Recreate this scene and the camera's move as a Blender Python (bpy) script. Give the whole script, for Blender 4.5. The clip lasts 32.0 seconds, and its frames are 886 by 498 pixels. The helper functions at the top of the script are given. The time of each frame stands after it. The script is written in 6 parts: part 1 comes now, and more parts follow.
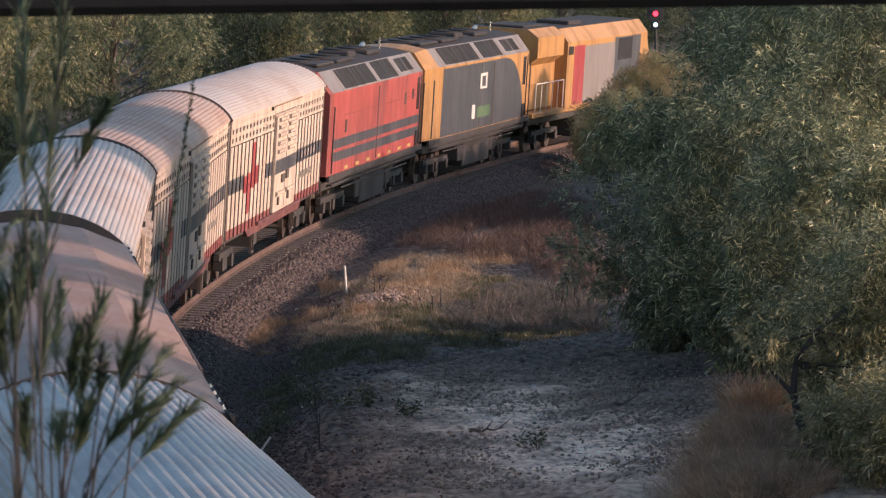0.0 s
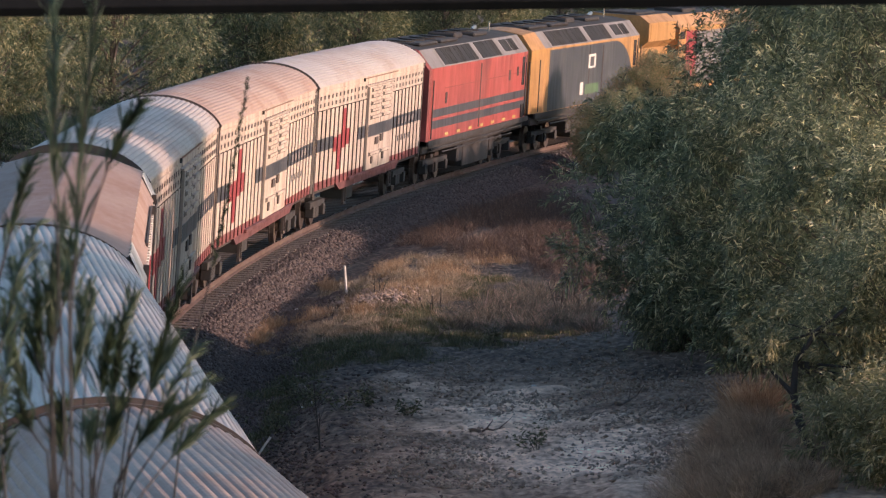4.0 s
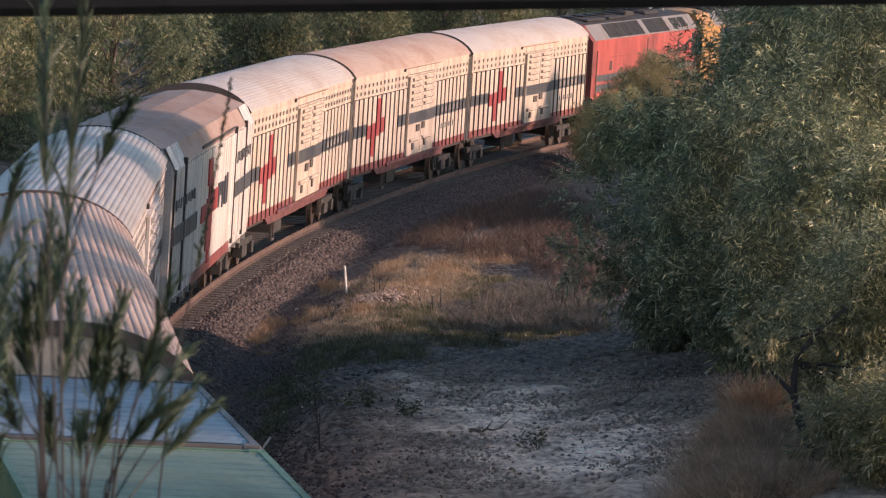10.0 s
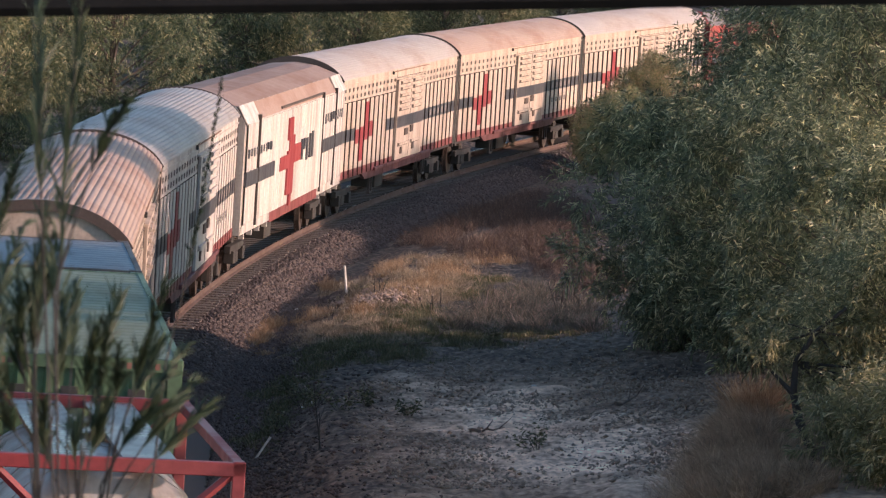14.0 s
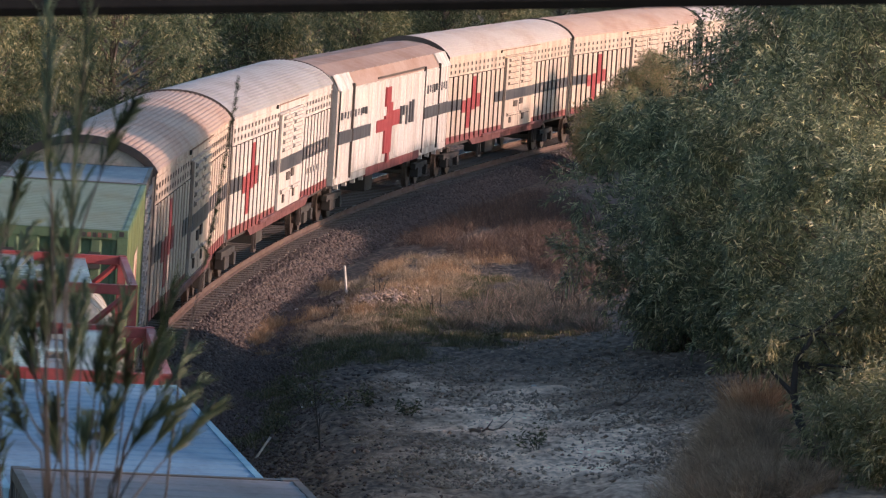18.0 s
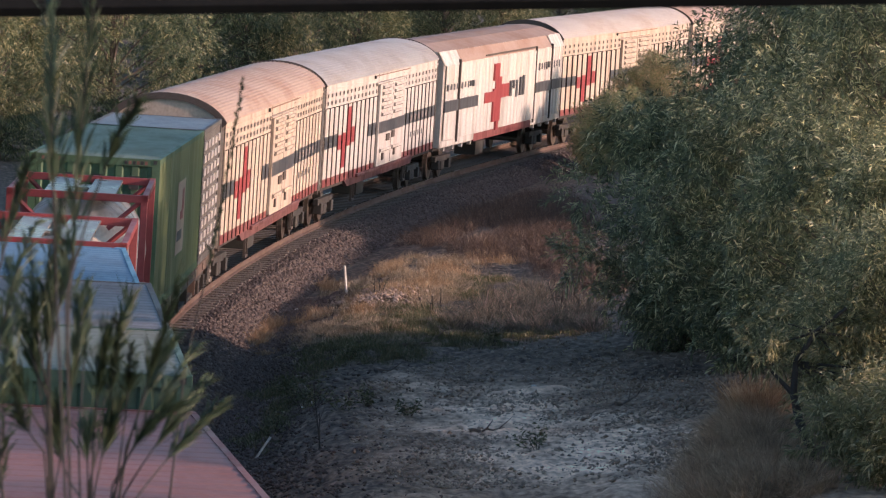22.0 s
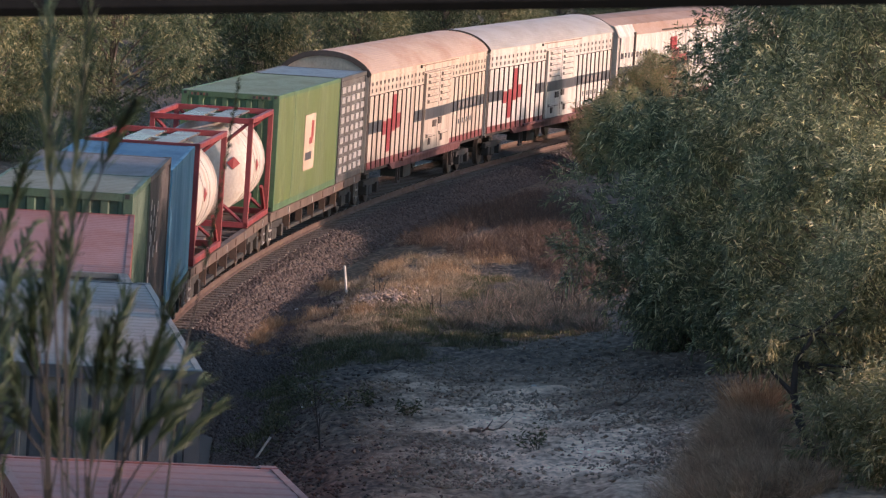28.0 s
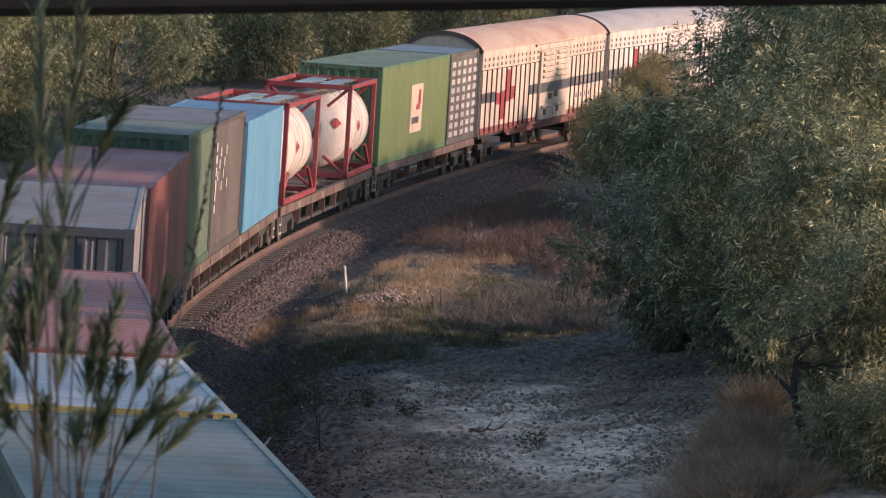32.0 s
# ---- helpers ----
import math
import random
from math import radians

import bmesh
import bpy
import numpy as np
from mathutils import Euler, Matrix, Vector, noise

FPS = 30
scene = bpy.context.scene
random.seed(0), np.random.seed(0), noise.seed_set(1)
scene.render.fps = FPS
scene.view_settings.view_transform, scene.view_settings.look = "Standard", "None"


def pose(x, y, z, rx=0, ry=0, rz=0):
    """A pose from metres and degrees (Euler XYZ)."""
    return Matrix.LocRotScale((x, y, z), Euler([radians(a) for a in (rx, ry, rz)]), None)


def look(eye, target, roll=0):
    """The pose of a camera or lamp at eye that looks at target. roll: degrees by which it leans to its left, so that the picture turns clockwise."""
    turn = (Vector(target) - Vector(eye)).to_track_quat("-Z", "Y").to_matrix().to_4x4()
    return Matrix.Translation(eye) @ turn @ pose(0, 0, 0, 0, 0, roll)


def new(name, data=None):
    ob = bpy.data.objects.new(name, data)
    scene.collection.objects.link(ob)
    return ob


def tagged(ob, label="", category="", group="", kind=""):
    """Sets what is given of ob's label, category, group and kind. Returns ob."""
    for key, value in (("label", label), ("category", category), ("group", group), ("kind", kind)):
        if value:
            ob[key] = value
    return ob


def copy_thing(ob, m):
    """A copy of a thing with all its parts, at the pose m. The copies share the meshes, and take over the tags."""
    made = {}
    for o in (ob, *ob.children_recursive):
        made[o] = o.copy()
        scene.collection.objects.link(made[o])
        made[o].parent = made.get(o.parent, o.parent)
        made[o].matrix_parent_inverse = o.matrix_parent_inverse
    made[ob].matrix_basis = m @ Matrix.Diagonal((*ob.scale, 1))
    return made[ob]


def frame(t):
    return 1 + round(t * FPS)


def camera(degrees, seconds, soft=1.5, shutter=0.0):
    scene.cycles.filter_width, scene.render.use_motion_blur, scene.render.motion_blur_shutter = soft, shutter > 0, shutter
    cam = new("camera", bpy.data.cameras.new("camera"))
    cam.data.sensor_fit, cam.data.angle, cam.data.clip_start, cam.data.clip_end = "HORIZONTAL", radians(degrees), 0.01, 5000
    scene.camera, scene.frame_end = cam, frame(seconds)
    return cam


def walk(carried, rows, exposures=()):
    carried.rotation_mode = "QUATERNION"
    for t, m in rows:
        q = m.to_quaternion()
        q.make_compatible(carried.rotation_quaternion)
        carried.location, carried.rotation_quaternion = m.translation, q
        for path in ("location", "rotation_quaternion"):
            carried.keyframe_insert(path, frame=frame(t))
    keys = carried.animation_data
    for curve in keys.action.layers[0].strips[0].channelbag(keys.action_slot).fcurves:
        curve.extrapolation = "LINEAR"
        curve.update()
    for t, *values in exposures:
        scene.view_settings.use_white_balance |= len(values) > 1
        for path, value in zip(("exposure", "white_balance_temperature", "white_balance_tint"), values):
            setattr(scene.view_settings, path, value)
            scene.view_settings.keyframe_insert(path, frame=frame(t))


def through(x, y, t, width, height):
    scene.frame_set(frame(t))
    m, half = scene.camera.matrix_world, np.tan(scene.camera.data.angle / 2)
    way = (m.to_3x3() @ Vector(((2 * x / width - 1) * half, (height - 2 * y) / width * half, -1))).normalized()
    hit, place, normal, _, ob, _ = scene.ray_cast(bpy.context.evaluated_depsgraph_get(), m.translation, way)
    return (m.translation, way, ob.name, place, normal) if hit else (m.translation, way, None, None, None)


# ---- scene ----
cam = camera(9.84, 32.0, 1.25)
cam.data.dof.use_dof, cam.data.dof.focus_distance, cam.data.dof.aperture_fstop = True, 130.0, 50.0
EYE = pose(0, 0, 9.443) @ pose(0, 0, 0, 90 - 4.2818) @ pose(0, 0, 0, 0, 0, -0.8026)
walk(cam, [(0.0, EYE), (32.0, EYE)], [(0.0, 0.54, 5400, 12), (32.0, 0.54, 5400, 12)])

# ---------------------------------------------------------------- light
SUN_EL, SUN_AZ = radians(10.0), radians(-13.0)      # azimuth from +x towards +y
sun_way = Vector((math.cos(SUN_EL) * math.cos(SUN_AZ), math.cos(SUN_EL) * math.sin(SUN_AZ), math.sin(SUN_EL)))
sun = new("sun", bpy.data.lights.new("sun", "SUN"))
sun.data.energy, sun.data.angle, sun.data.color = 4.0, radians(0.6), (1.0, 0.60, 0.40)
sun.matrix_world = look(sun_way * 300, (0, 0, 0))
world = bpy.data.worlds.new("world")
scene.world = world
world.use_nodes = True
sky = world.node_tree.nodes.new("ShaderNodeTexSky")
sky.sky_type, sky.sun_disc = "NISHITA", False
sky.ozone_density, sky.dust_density = 0.75, 1.2
sky.sun_elevation, sky.sun_rotation = SUN_EL, radians(90) - SUN_AZ
background = world.node_tree.nodes["Background"]
world.node_tree.links.new(sky.outputs[0], background.inputs[0])
background.inputs[1].default_value = 0.15

# ---------------------------------------------------------------- the line of the track
# s runs along the track from a point abeam of the bend, u to the right of it, h above the rails
X0, Y0, H0, K0, K1, GRADE, CANT = -6.211, 115.718, 0.05029, 0.0026142, -1.59e-6, -0.00811, 0.0759
SPEED, GAIN = 4.9469, 0.015719
_s = np.arange(-420, 420.01, 0.5)
_h = H0 + K0 * _s + K1 * _s * _s / 2
_x = np.concatenate([[0], np.cumsum((np.sin(_h[1:]) + np.sin(_h[:-1])) * 0.25)])
_y = np.concatenate([[0], np.cumsum((np.cos(_h[1:]) + np.cos(_h[:-1])) * 0.25)])
_x += X0 - np.interp(0, _s, _x)
_y += Y0 - np.interp(0, _s, _y)


def line_at(s):
    return float(np.interp(s, _s, _x)), float(np.interp(s, _s, _y)), float(np.interp(s, _s, _h))


def level(s):
    """Height of the rails: an even fall, easing to level near the bridge."""
    return GRADE * s - 0.084 * math.log1p(math.exp((-s - 58) / 6))


def track_point(s, u, h):
    x, y, a = line_at(s)
    c, k = math.cos(CANT), math.sin(CANT)
    v, z = u * c + h * k, h * c - u * k + level(s)
    return Vector((x + v * math.cos(a), y - v * math.sin(a), z))


def su_of(x, y):
    """Arc length and offset of a place beside the line (arrays)."""
    s = np.asarray(y, float) - Y0
    for _ in range(6):
        xs, ys, hs = np.interp(s, _s, _x), np.interp(s, _s, _y), np.interp(s, _s, _h)
        s = np.clip(s + (x - xs) * np.sin(hs) + (y - ys) * np.cos(hs), -400, 400)
    xs, ys, hs = np.interp(s, _s, _x), np.interp(s, _s, _y), np.interp(s, _s, _h)
    return s, (x - xs) * np.cos(hs) - (y - ys) * np.sin(hs)


def run(t):
    return SPEED * t + GAIN * t * t / 2


def car_pose(s_mid, bogie):
    """Pose of a vehicle standing on two bogies: x to its right, y forward."""
    a, b = track_point(s_mid - bogie, 0, 0), track_point(s_mid + bogie, 0, 0)
    f = (b - a).normalized()
    r = f.cross(Vector((0, 0, 1))).normalized()
    w = r.cross(f)
    c, k = math.cos(CANT), math.sin(CANT)
    right, up = r * c - w * k, w * c + r * k
    m = Matrix((right, f, up)).transposed().to_4x4()
    return Matrix.Translation((a + b) / 2) @ m


TIMES = [i * 1.6 for i in range(21)]
movers = []          # (thing, middle at 0 s, half the bogie spacing, offset along)


def ride(thing, s_mid, bogie, along=0.0, up=0.0):
    movers.append((thing, s_mid, bogie, along, up))
    return thing


# ---------------------------------------------------------------- small tools
def part(name, bm, material, parent=None, label="", smooth=False):
    me = bpy.data.meshes.new(name)
    bm.to_mesh(me)
    bm.free()
    for m in material if isinstance(material, (list, tuple)) else [material]:
        me.materials.append(m)
    if smooth:
        for p in me.polygons:
            p.use_smooth = True
    ob = new(name, me)
    ob.parent = parent
    return tagged(ob, label)


def share(name, me, parent, m=None):
    ob = new(name, me)
    ob.parent = parent
    if m is not None:
        ob.matrix_basis = m
    return ob


def raw(name, verts, faces, material, parent=None, smooth=False, index=None):
    me = bpy.data.meshes.new(name)
    me.from_pydata(verts, [], faces)
    for m in material if isinstance(material, (list, tuple)) else [material]:
        me.materials.append(m)
    if index is not None:
        me.polygons.foreach_set("material_index", index)
    if smooth:
        me.polygons.foreach_set("use_smooth", [True] * len(me.polygons))
    ob = new(name, me)
    ob.parent = parent
    return ob


def empty(name, label, category, group=""):
    return tagged(new(name), label, category, group)


def box(bm, x0, x1, y0, y1, z0, z1, mi=0):
    v = [bm.verts.new((x, y, z)) for z in (z0, z1) for y in (y0, y1) for x in (x0, x1)]
    for q in ((0, 2, 3, 1), (4, 5, 7, 6), (0, 1, 5, 4), (2, 6, 7, 3), (0, 4, 6, 2), (1, 3, 7, 5)):
        f = bm.faces.new([v[i] for i in q])
        f.material_index = mi
    return bm


def boxes(*rows):
    bm = bmesh.new()
    for r in rows:
        box(bm, *r)
    return bm


def bevel(bm, width, segments=1):
    bmesh.ops.bevel(bm, geom=bm.edges[:], offset=width, segments=segments, affect="EDGES", clamp_overlap=True)
    return bm


def prism(bm, outline, y0, y1, mi=0, side=None):
    """An (x, z) outline run from y0 to y1, closed at both ends."""
    a = [bm.verts.new((x, y0, z)) for x, z in outline]
    b = [bm.verts.new((x, y1, z)) for x, z in outline]
    n = len(outline)
    for i in range(n):
        f = bm.faces.new((a[i], a[(i + 1) % n], b[(i + 1) % n], b[i]))
        f.material_index = side[i] if side else mi
    bm.faces.new(a[::-1]).material_index = mi
    bm.faces.new(b).material_index = mi
    bmesh.ops.recalc_face_normals(bm, faces=bm.faces[:])
    return bm


def tube(bm, a, b, r, n=8, r2=None, mi=0):
    a, b = Vector(a), Vector(b)
    q = (b - a).to_track_quat("Z", "Y")
    rings = []
    for p, rr in ((a, r), (b, r if r2 is None else r2)):
        rings.append([bm.verts.new(p + q @ Vector((rr * math.cos(i * math.tau / n), rr * math.sin(i * math.tau / n), 0))) for i in range(n)])
    for i in range(n):
        bm.faces.new((rings[0][i], rings[0][(i + 1) % n], rings[1][(i + 1) % n], rings[1][i])).material_index = mi
    bm.faces.new(rings[0][::-1]).material_index = mi
    bm.faces.new(rings[1]).material_index = mi
    return bm


def corrugate(length, pitch, depth):
    """(along, out) points of a trapezoid sheet."""
    n = max(1, round(length / pitch))
    p = length / n
    pts = [(0.0, 0.0)]
    for i in range(n):
        a = i * p
        pts += [(a + 0.22 * p, 0.0), (a + 0.34 * p, -depth), (a + 0.72 * p, -depth), (a + 0.84 * p, 0.0)]
    return pts + [(length, 0.0)]


def sheet(bm, pts, lo, hi, place, mi=0):
    """A folded sheet: place(along, out, level) gives the vertex."""
    a = [bm.verts.new(place(p, o, lo)) for p, o in pts]
    b = [bm.verts.new(place(p, o, hi)) for p, o in pts]
    for i in range(len(pts) - 1):
        bm.faces.new((a[i], a[i + 1], b[i + 1], b[i])).material_index = mi


# ---------------------------------------------------------------- materials
def graph(name):
    m = bpy.data.materials.new(name)
    m.use_nodes = True
    t = m.node_tree
    return m, t, t.nodes["Principled BSDF"], lambda kind: t.nodes.new("ShaderNode" + kind), t.links.new


def ramp_of(node, stops):
    el = node.color_ramp.elements
    while len(el) < len(stops):
        el.new(0.5)
    for e, (p, c) in zip(el, stops):
        e.position = p
        e.color = (*c, 1) if len(c) == 3 else c
    return node


def paint(name, base, dirt=(0.10, 0.075, 0.055), amount=0.4, rough=0.5, metal=0.0, streak=(1.0, 1.0, 0.22), scale=1.1, bump=0.1, fade=0.25, cover=(0.46, 0.74)):
    """Weathered paint: streaks and stains at two scales, in the thing's own space."""
    m, t, p, node, link = graph(name)
    co, mp = node("TexCoord"), node("Mapping")
    link(co.outputs["Object"], mp.inputs[0])
    mp.inputs["Scale"].default_value = streak
    n1, n2, n3 = node("TexNoise"), node("TexNoise"), node("TexNoise")
    link(mp.outputs[0], n1.inputs[0])
    link(co.outputs["Object"], n2.inputs[0])
    link(co.outputs["Object"], n3.inputs[0])
    n1.inputs["Scale"].default_value, n1.inputs["Detail"].default_value, n1.inputs["Roughness"].default_value = scale, 8, 0.65
    n2.inputs["Scale"].default_value, n2.inputs["Detail"].default_value = 17, 5
    n3.inputs["Scale"].default_value, n3.inputs["Detail"].default_value = 0.45, 3
    r1 = ramp_of(node("ValToRGB"), [(cover[0], (0, 0, 0)), (cover[1], (1, 1, 1))])
    link(n1.outputs[0], r1.inputs[0])
    k = node("Math")
    k.operation = "MULTIPLY"
    k.inputs[1].default_value = amount
    link(r1.outputs[0], k.inputs[0])
    pale = tuple(min(1, c * (1 - fade) + fade * 0.55 * (sum(base) / 3 + 0.35)) for c in base)
    shade = tuple(c * 0.82 for c in base)
    v = node("Mix")
    v.data_type = "RGBA"
    v.inputs[6].default_value, v.inputs[7].default_value = (*shade, 1), (*pale, 1)
    link(n3.outputs[0], v.inputs[0])
    f = node("Mix")
    f.data_type = "RGBA"
    link(k.outputs[0], f.inputs[0])
    link(v.outputs[2], f.inputs[6])
    f.inputs[7].default_value = (*dirt, 1)
    g = node("HueSaturation")
    rg = ramp_of(node("ValToRGB"), [(0.3, (0.86,) * 3), (0.7, (1.08,) * 3)])
    link(n2.outputs[0], rg.inputs[0])
    link(rg.outputs[0], g.inputs["Value"])
    link(f.outputs[2], g.inputs["Color"])
    link(g.outputs[0], p.inputs["Base Color"])
    rr = node("MapRange")
    rr.inputs[3].default_value, rr.inputs[4].default_value = rough - 0.08, min(1, rough + 0.25)
    link(r1.outputs[0], rr.inputs[0])
    link(rr.outputs[0], p.inputs["Roughness"])
    p.inputs["Metallic"].default_value = metal
    b = node("Bump")
    b.inputs["Strength"].default_value, b.inputs["Distance"].default_value = bump, 0.02
    link(n2.outputs[0], b.inputs["Height"])
    link(b.outputs[0], p.inputs["Normal"])
    return m


def leafy(name, dark, light, dry=None, through=0.35, rough=0.55):
    """Leaves: each one its own shade, some light passing through. dry: the palest few, on wattles and gums a painted
    highlight.
    """
    m, t, p, node, link = graph(name)
    geo = node("NewGeometry")
    r = ramp_of(node("ValToRGB"), [(0.0, dark), (0.78, light), (0.95, dry or light)])
    co, nz, a, b = node("TexCoord"), node("TexNoise"), node("Math"), node("Math")
    link(co.outputs["Object"], nz.inputs[0])
    nz.inputs["Scale"].default_value, nz.inputs["Detail"].default_value = 2.2, 4
    a.operation, b.operation = "MULTIPLY_ADD", "ADD"
    link(nz.outputs[0], a.inputs[0])
    a.inputs[1].default_value, a.inputs[2].default_value = 1.5, -0.75
    link(a.outputs[0], b.inputs[0])
    link(geo.outputs["Random Per Island"], b.inputs[1])
    link(b.outputs[0], r.inputs[0])
    link(r.outputs[0], p.inputs["Base Color"])
    p.inputs["Roughness"].default_value = rough
    tr, mx = node("BsdfTranslucent"), node("MixShader")
    link(r.outputs[0], tr.inputs[0])
    mx.inputs[0].default_value = through
    link(p.outputs[0], mx.inputs[1])
    link(tr.outputs[0], mx.inputs[2])
    link(mx.outputs[0], t.nodes["Material Output"].inputs[0])
    return m


def stony(name, dark, light, scale=9.0, per_island=True, rough=0.9):
    m, t, p, node, link = graph(name)
    r = ramp_of(node("ValToRGB"), [(0.0, dark), (1.0, light)])
    co, n = node("TexCoord"), node("TexNoise")
    link(co.outputs["Object"], n.inputs[0])
    n.inputs["Scale"].default_value, n.inputs["Detail"].default_value = scale, 6
    if per_island:
        geo, a = node("NewGeometry"), node("Mix")
        a.inputs[0].default_value = 0.4
        link(geo.outputs["Random Per Island"], a.inputs[2])
        link(n.outputs[0], a.inputs[3])
        link(a.outputs[0], r.inputs[0])
    else:
        link(n.outputs[0], r.inputs[0])
    link(r.outputs[0], p.inputs["Base Color"])
    p.inputs["Roughness"].default_value = rough
    b = node("Bump")
    b.inputs["Strength"].default_value, b.inputs["Distance"].default_value = 0.5, 0.02
    link(n.outputs[0], b.inputs["Height"])
    link(b.outputs[0], p.inputs["Normal"])
    return m


def glow(name, colour, strength):
    m, t, p, node, link = graph(name)
    p.inputs["Base Color"].default_value = (*colour, 1)
    p.inputs["Emission Color"].default_value = (*colour, 1)
    p.inputs["Emission Strength"].default_value = strength
    return m


WHITE = paint("van_white", (0.65, 0.54, 0.43), (0.20, 0.115, 0.068), 0.5, 0.6, streak=(1, 1, 0.12), scale=1.6, cover=(0.43, 0.70))
WHITE_C = paint("van_chalk_white", (0.68, 0.63, 0.58), (0.22, 0.15, 0.11), 0.55, 0.6, streak=(1, 1, 0.12), scale=1.4)
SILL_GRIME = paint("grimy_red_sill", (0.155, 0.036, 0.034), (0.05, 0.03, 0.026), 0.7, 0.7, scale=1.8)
ROOF_PINK = paint("rust_bloomed_roof", (0.50, 0.355, 0.275), (0.33, 0.19, 0.125), 0.7, 0.62, 0.1, (1, 0.35, 1), 0.8)
ROOF_PALE = paint("pale_roof", (0.56, 0.49, 0.44), (0.36, 0.25, 0.19), 0.55, 0.58, 0.15, (1, 0.3, 1), 0.8)
WHITE_B = paint("steel_van_white", (0.68, 0.65, 0.61), (0.21, 0.17, 0.135), 0.6, 0.5, streak=(1, 1, 0.10), scale=1.9, cover=(0.42, 0.66))
ROOF_GALV = paint("galvanised_roof", (0.455, 0.415, 0.40), (0.30, 0.25, 0.21), 0.5, 0.5, 0.25, (1, 0.35, 1), 0.7)
ROOF_RUST = paint("rusty_roof", (0.40, 0.27, 0.21), (0.22, 0.11, 0.07), 0.6, 0.75, 0.0, (1, 0.25, 1), 0.8)
# Shade of deep gaps and openings put into the colour; also dark joints
SLOT = paint("gap_shade_and_joint", (0.045, 0.032, 0.026), (0.02, 0.015, 0.012), 0.4, 0.8)
# Slat flanks: grime plus the shade of the gaps, put into one dark colour
SLOT_EDGE = paint("slat_rib_shade_and_grime", (0.075, 0.052, 0.040), (0.03, 0.022, 0.018), 0.5, 0.8)
RED_SILL = paint("red_sill", (0.25, 0.040, 0.036), (0.09, 0.05, 0.038), 0.7, 0.6, scale=1.7)
CROSS = paint("red_mark", (0.36, 0.022, 0.028), (0.15, 0.04, 0.035), 0.45, 0.5, scale=1.6)
LETTER = paint("faded_letter", (0.30, 0.26, 0.24), (0.12, 0.10, 0.09), 0.5, 0.6)
NAVY = paint("dark_blue_band", (0.045, 0.052, 0.068), (0.12, 0.10, 0.085), 0.35, 0.5)
# Underframe grime, darkened further to carry the shade below the train
DARK = paint("underframe_grime_and_shade", (0.022, 0.020, 0.019), (0.055, 0.040, 0.031), 0.5, 0.8)
RUST = paint("rusty_frame", (0.085, 0.060, 0.048), (0.07, 0.05, 0.04), 0.5, 0.8)
RUST_STAIN = paint("rust_stained_trim", (0.30, 0.17, 0.11), (0.12, 0.06, 0.04), 0.6, 0.75)
WAGON_RUST = paint("wagon_rust", (0.135, 0.080, 0.056), (0.05, 0.034, 0.027), 0.6, 0.8)
STEP_PAINT = paint("dusty_step", (0.33, 0.29, 0.26), (0.12, 0.09, 0.07), 0.6, 0.7)
WHEEL = paint("wheel_steel", (0.16, 0.12, 0.10), (0.05, 0.04, 0.03), 0.4, 0.5, 0.6)
STEEL = paint("bright_steel", (0.5, 0.47, 0.44), (0.2, 0.12, 0.08), 0.3, 0.35, 0.8)
L_RED = paint("loco_red", (0.47, 0.062, 0.048), (0.06, 0.034, 0.032), 0.85, 0.5, streak=(1, 0.35, 0.12), scale=1.6)
L_YEL = paint("loco_yellow", (0.53, 0.265, 0.050), (0.12, 0.075, 0.045), 0.65, 0.5)
L_GREY = paint("loco_grey", (0.046, 0.056, 0.072), (0.05, 0.045, 0.04), 0.4, 0.5)
L_PALE = paint("loco_roof_pale", (0.235, 0.21, 0.20), (0.12, 0.10, 0.08), 0.5, 0.6)
L_TOP = paint("loco_roof_soot", (0.015, 0.013, 0.012), (0.055, 0.038, 0.030), 0.5, 0.85)
GRILLE = paint("loco_grille", (0.016, 0.014, 0.013), (0.035, 0.026, 0.02), 0.4, 0.7)
GRILLE.node_tree.nodes["Principled BSDF"].inputs["Specular IOR Level"].default_value = 0.12
GLASS = paint("dark_window", (0.02, 0.022, 0.025), (0.05, 0.045, 0.04), 0.2, 0.12)
MARK_WHITE = paint("white_mark", (0.78, 0.74, 0.68), (0.3, 0.25, 0.2), 0.3, 0.6)
TANK_SHELL = paint("tank_shell", (0.70, 0.65, 0.59), (0.30, 0.20, 0.14), 0.6, 0.5, streak=(1, 1, 0.2), scale=1.7, cover=(0.42, 0.68))
HAZARD_RED = paint("hazard_red", (0.30, 0.12, 0.075), (0.10, 0.06, 0.05), 0.5, 0.6)
MARK_YEL = paint("yellow_mark", (0.60, 0.43, 0.09), (0.2, 0.15, 0.08), 0.3, 0.6)
BLACK = paint("black_paint", (0.02, 0.02, 0.02), (0.06, 0.05, 0.04), 0.3, 0.5)

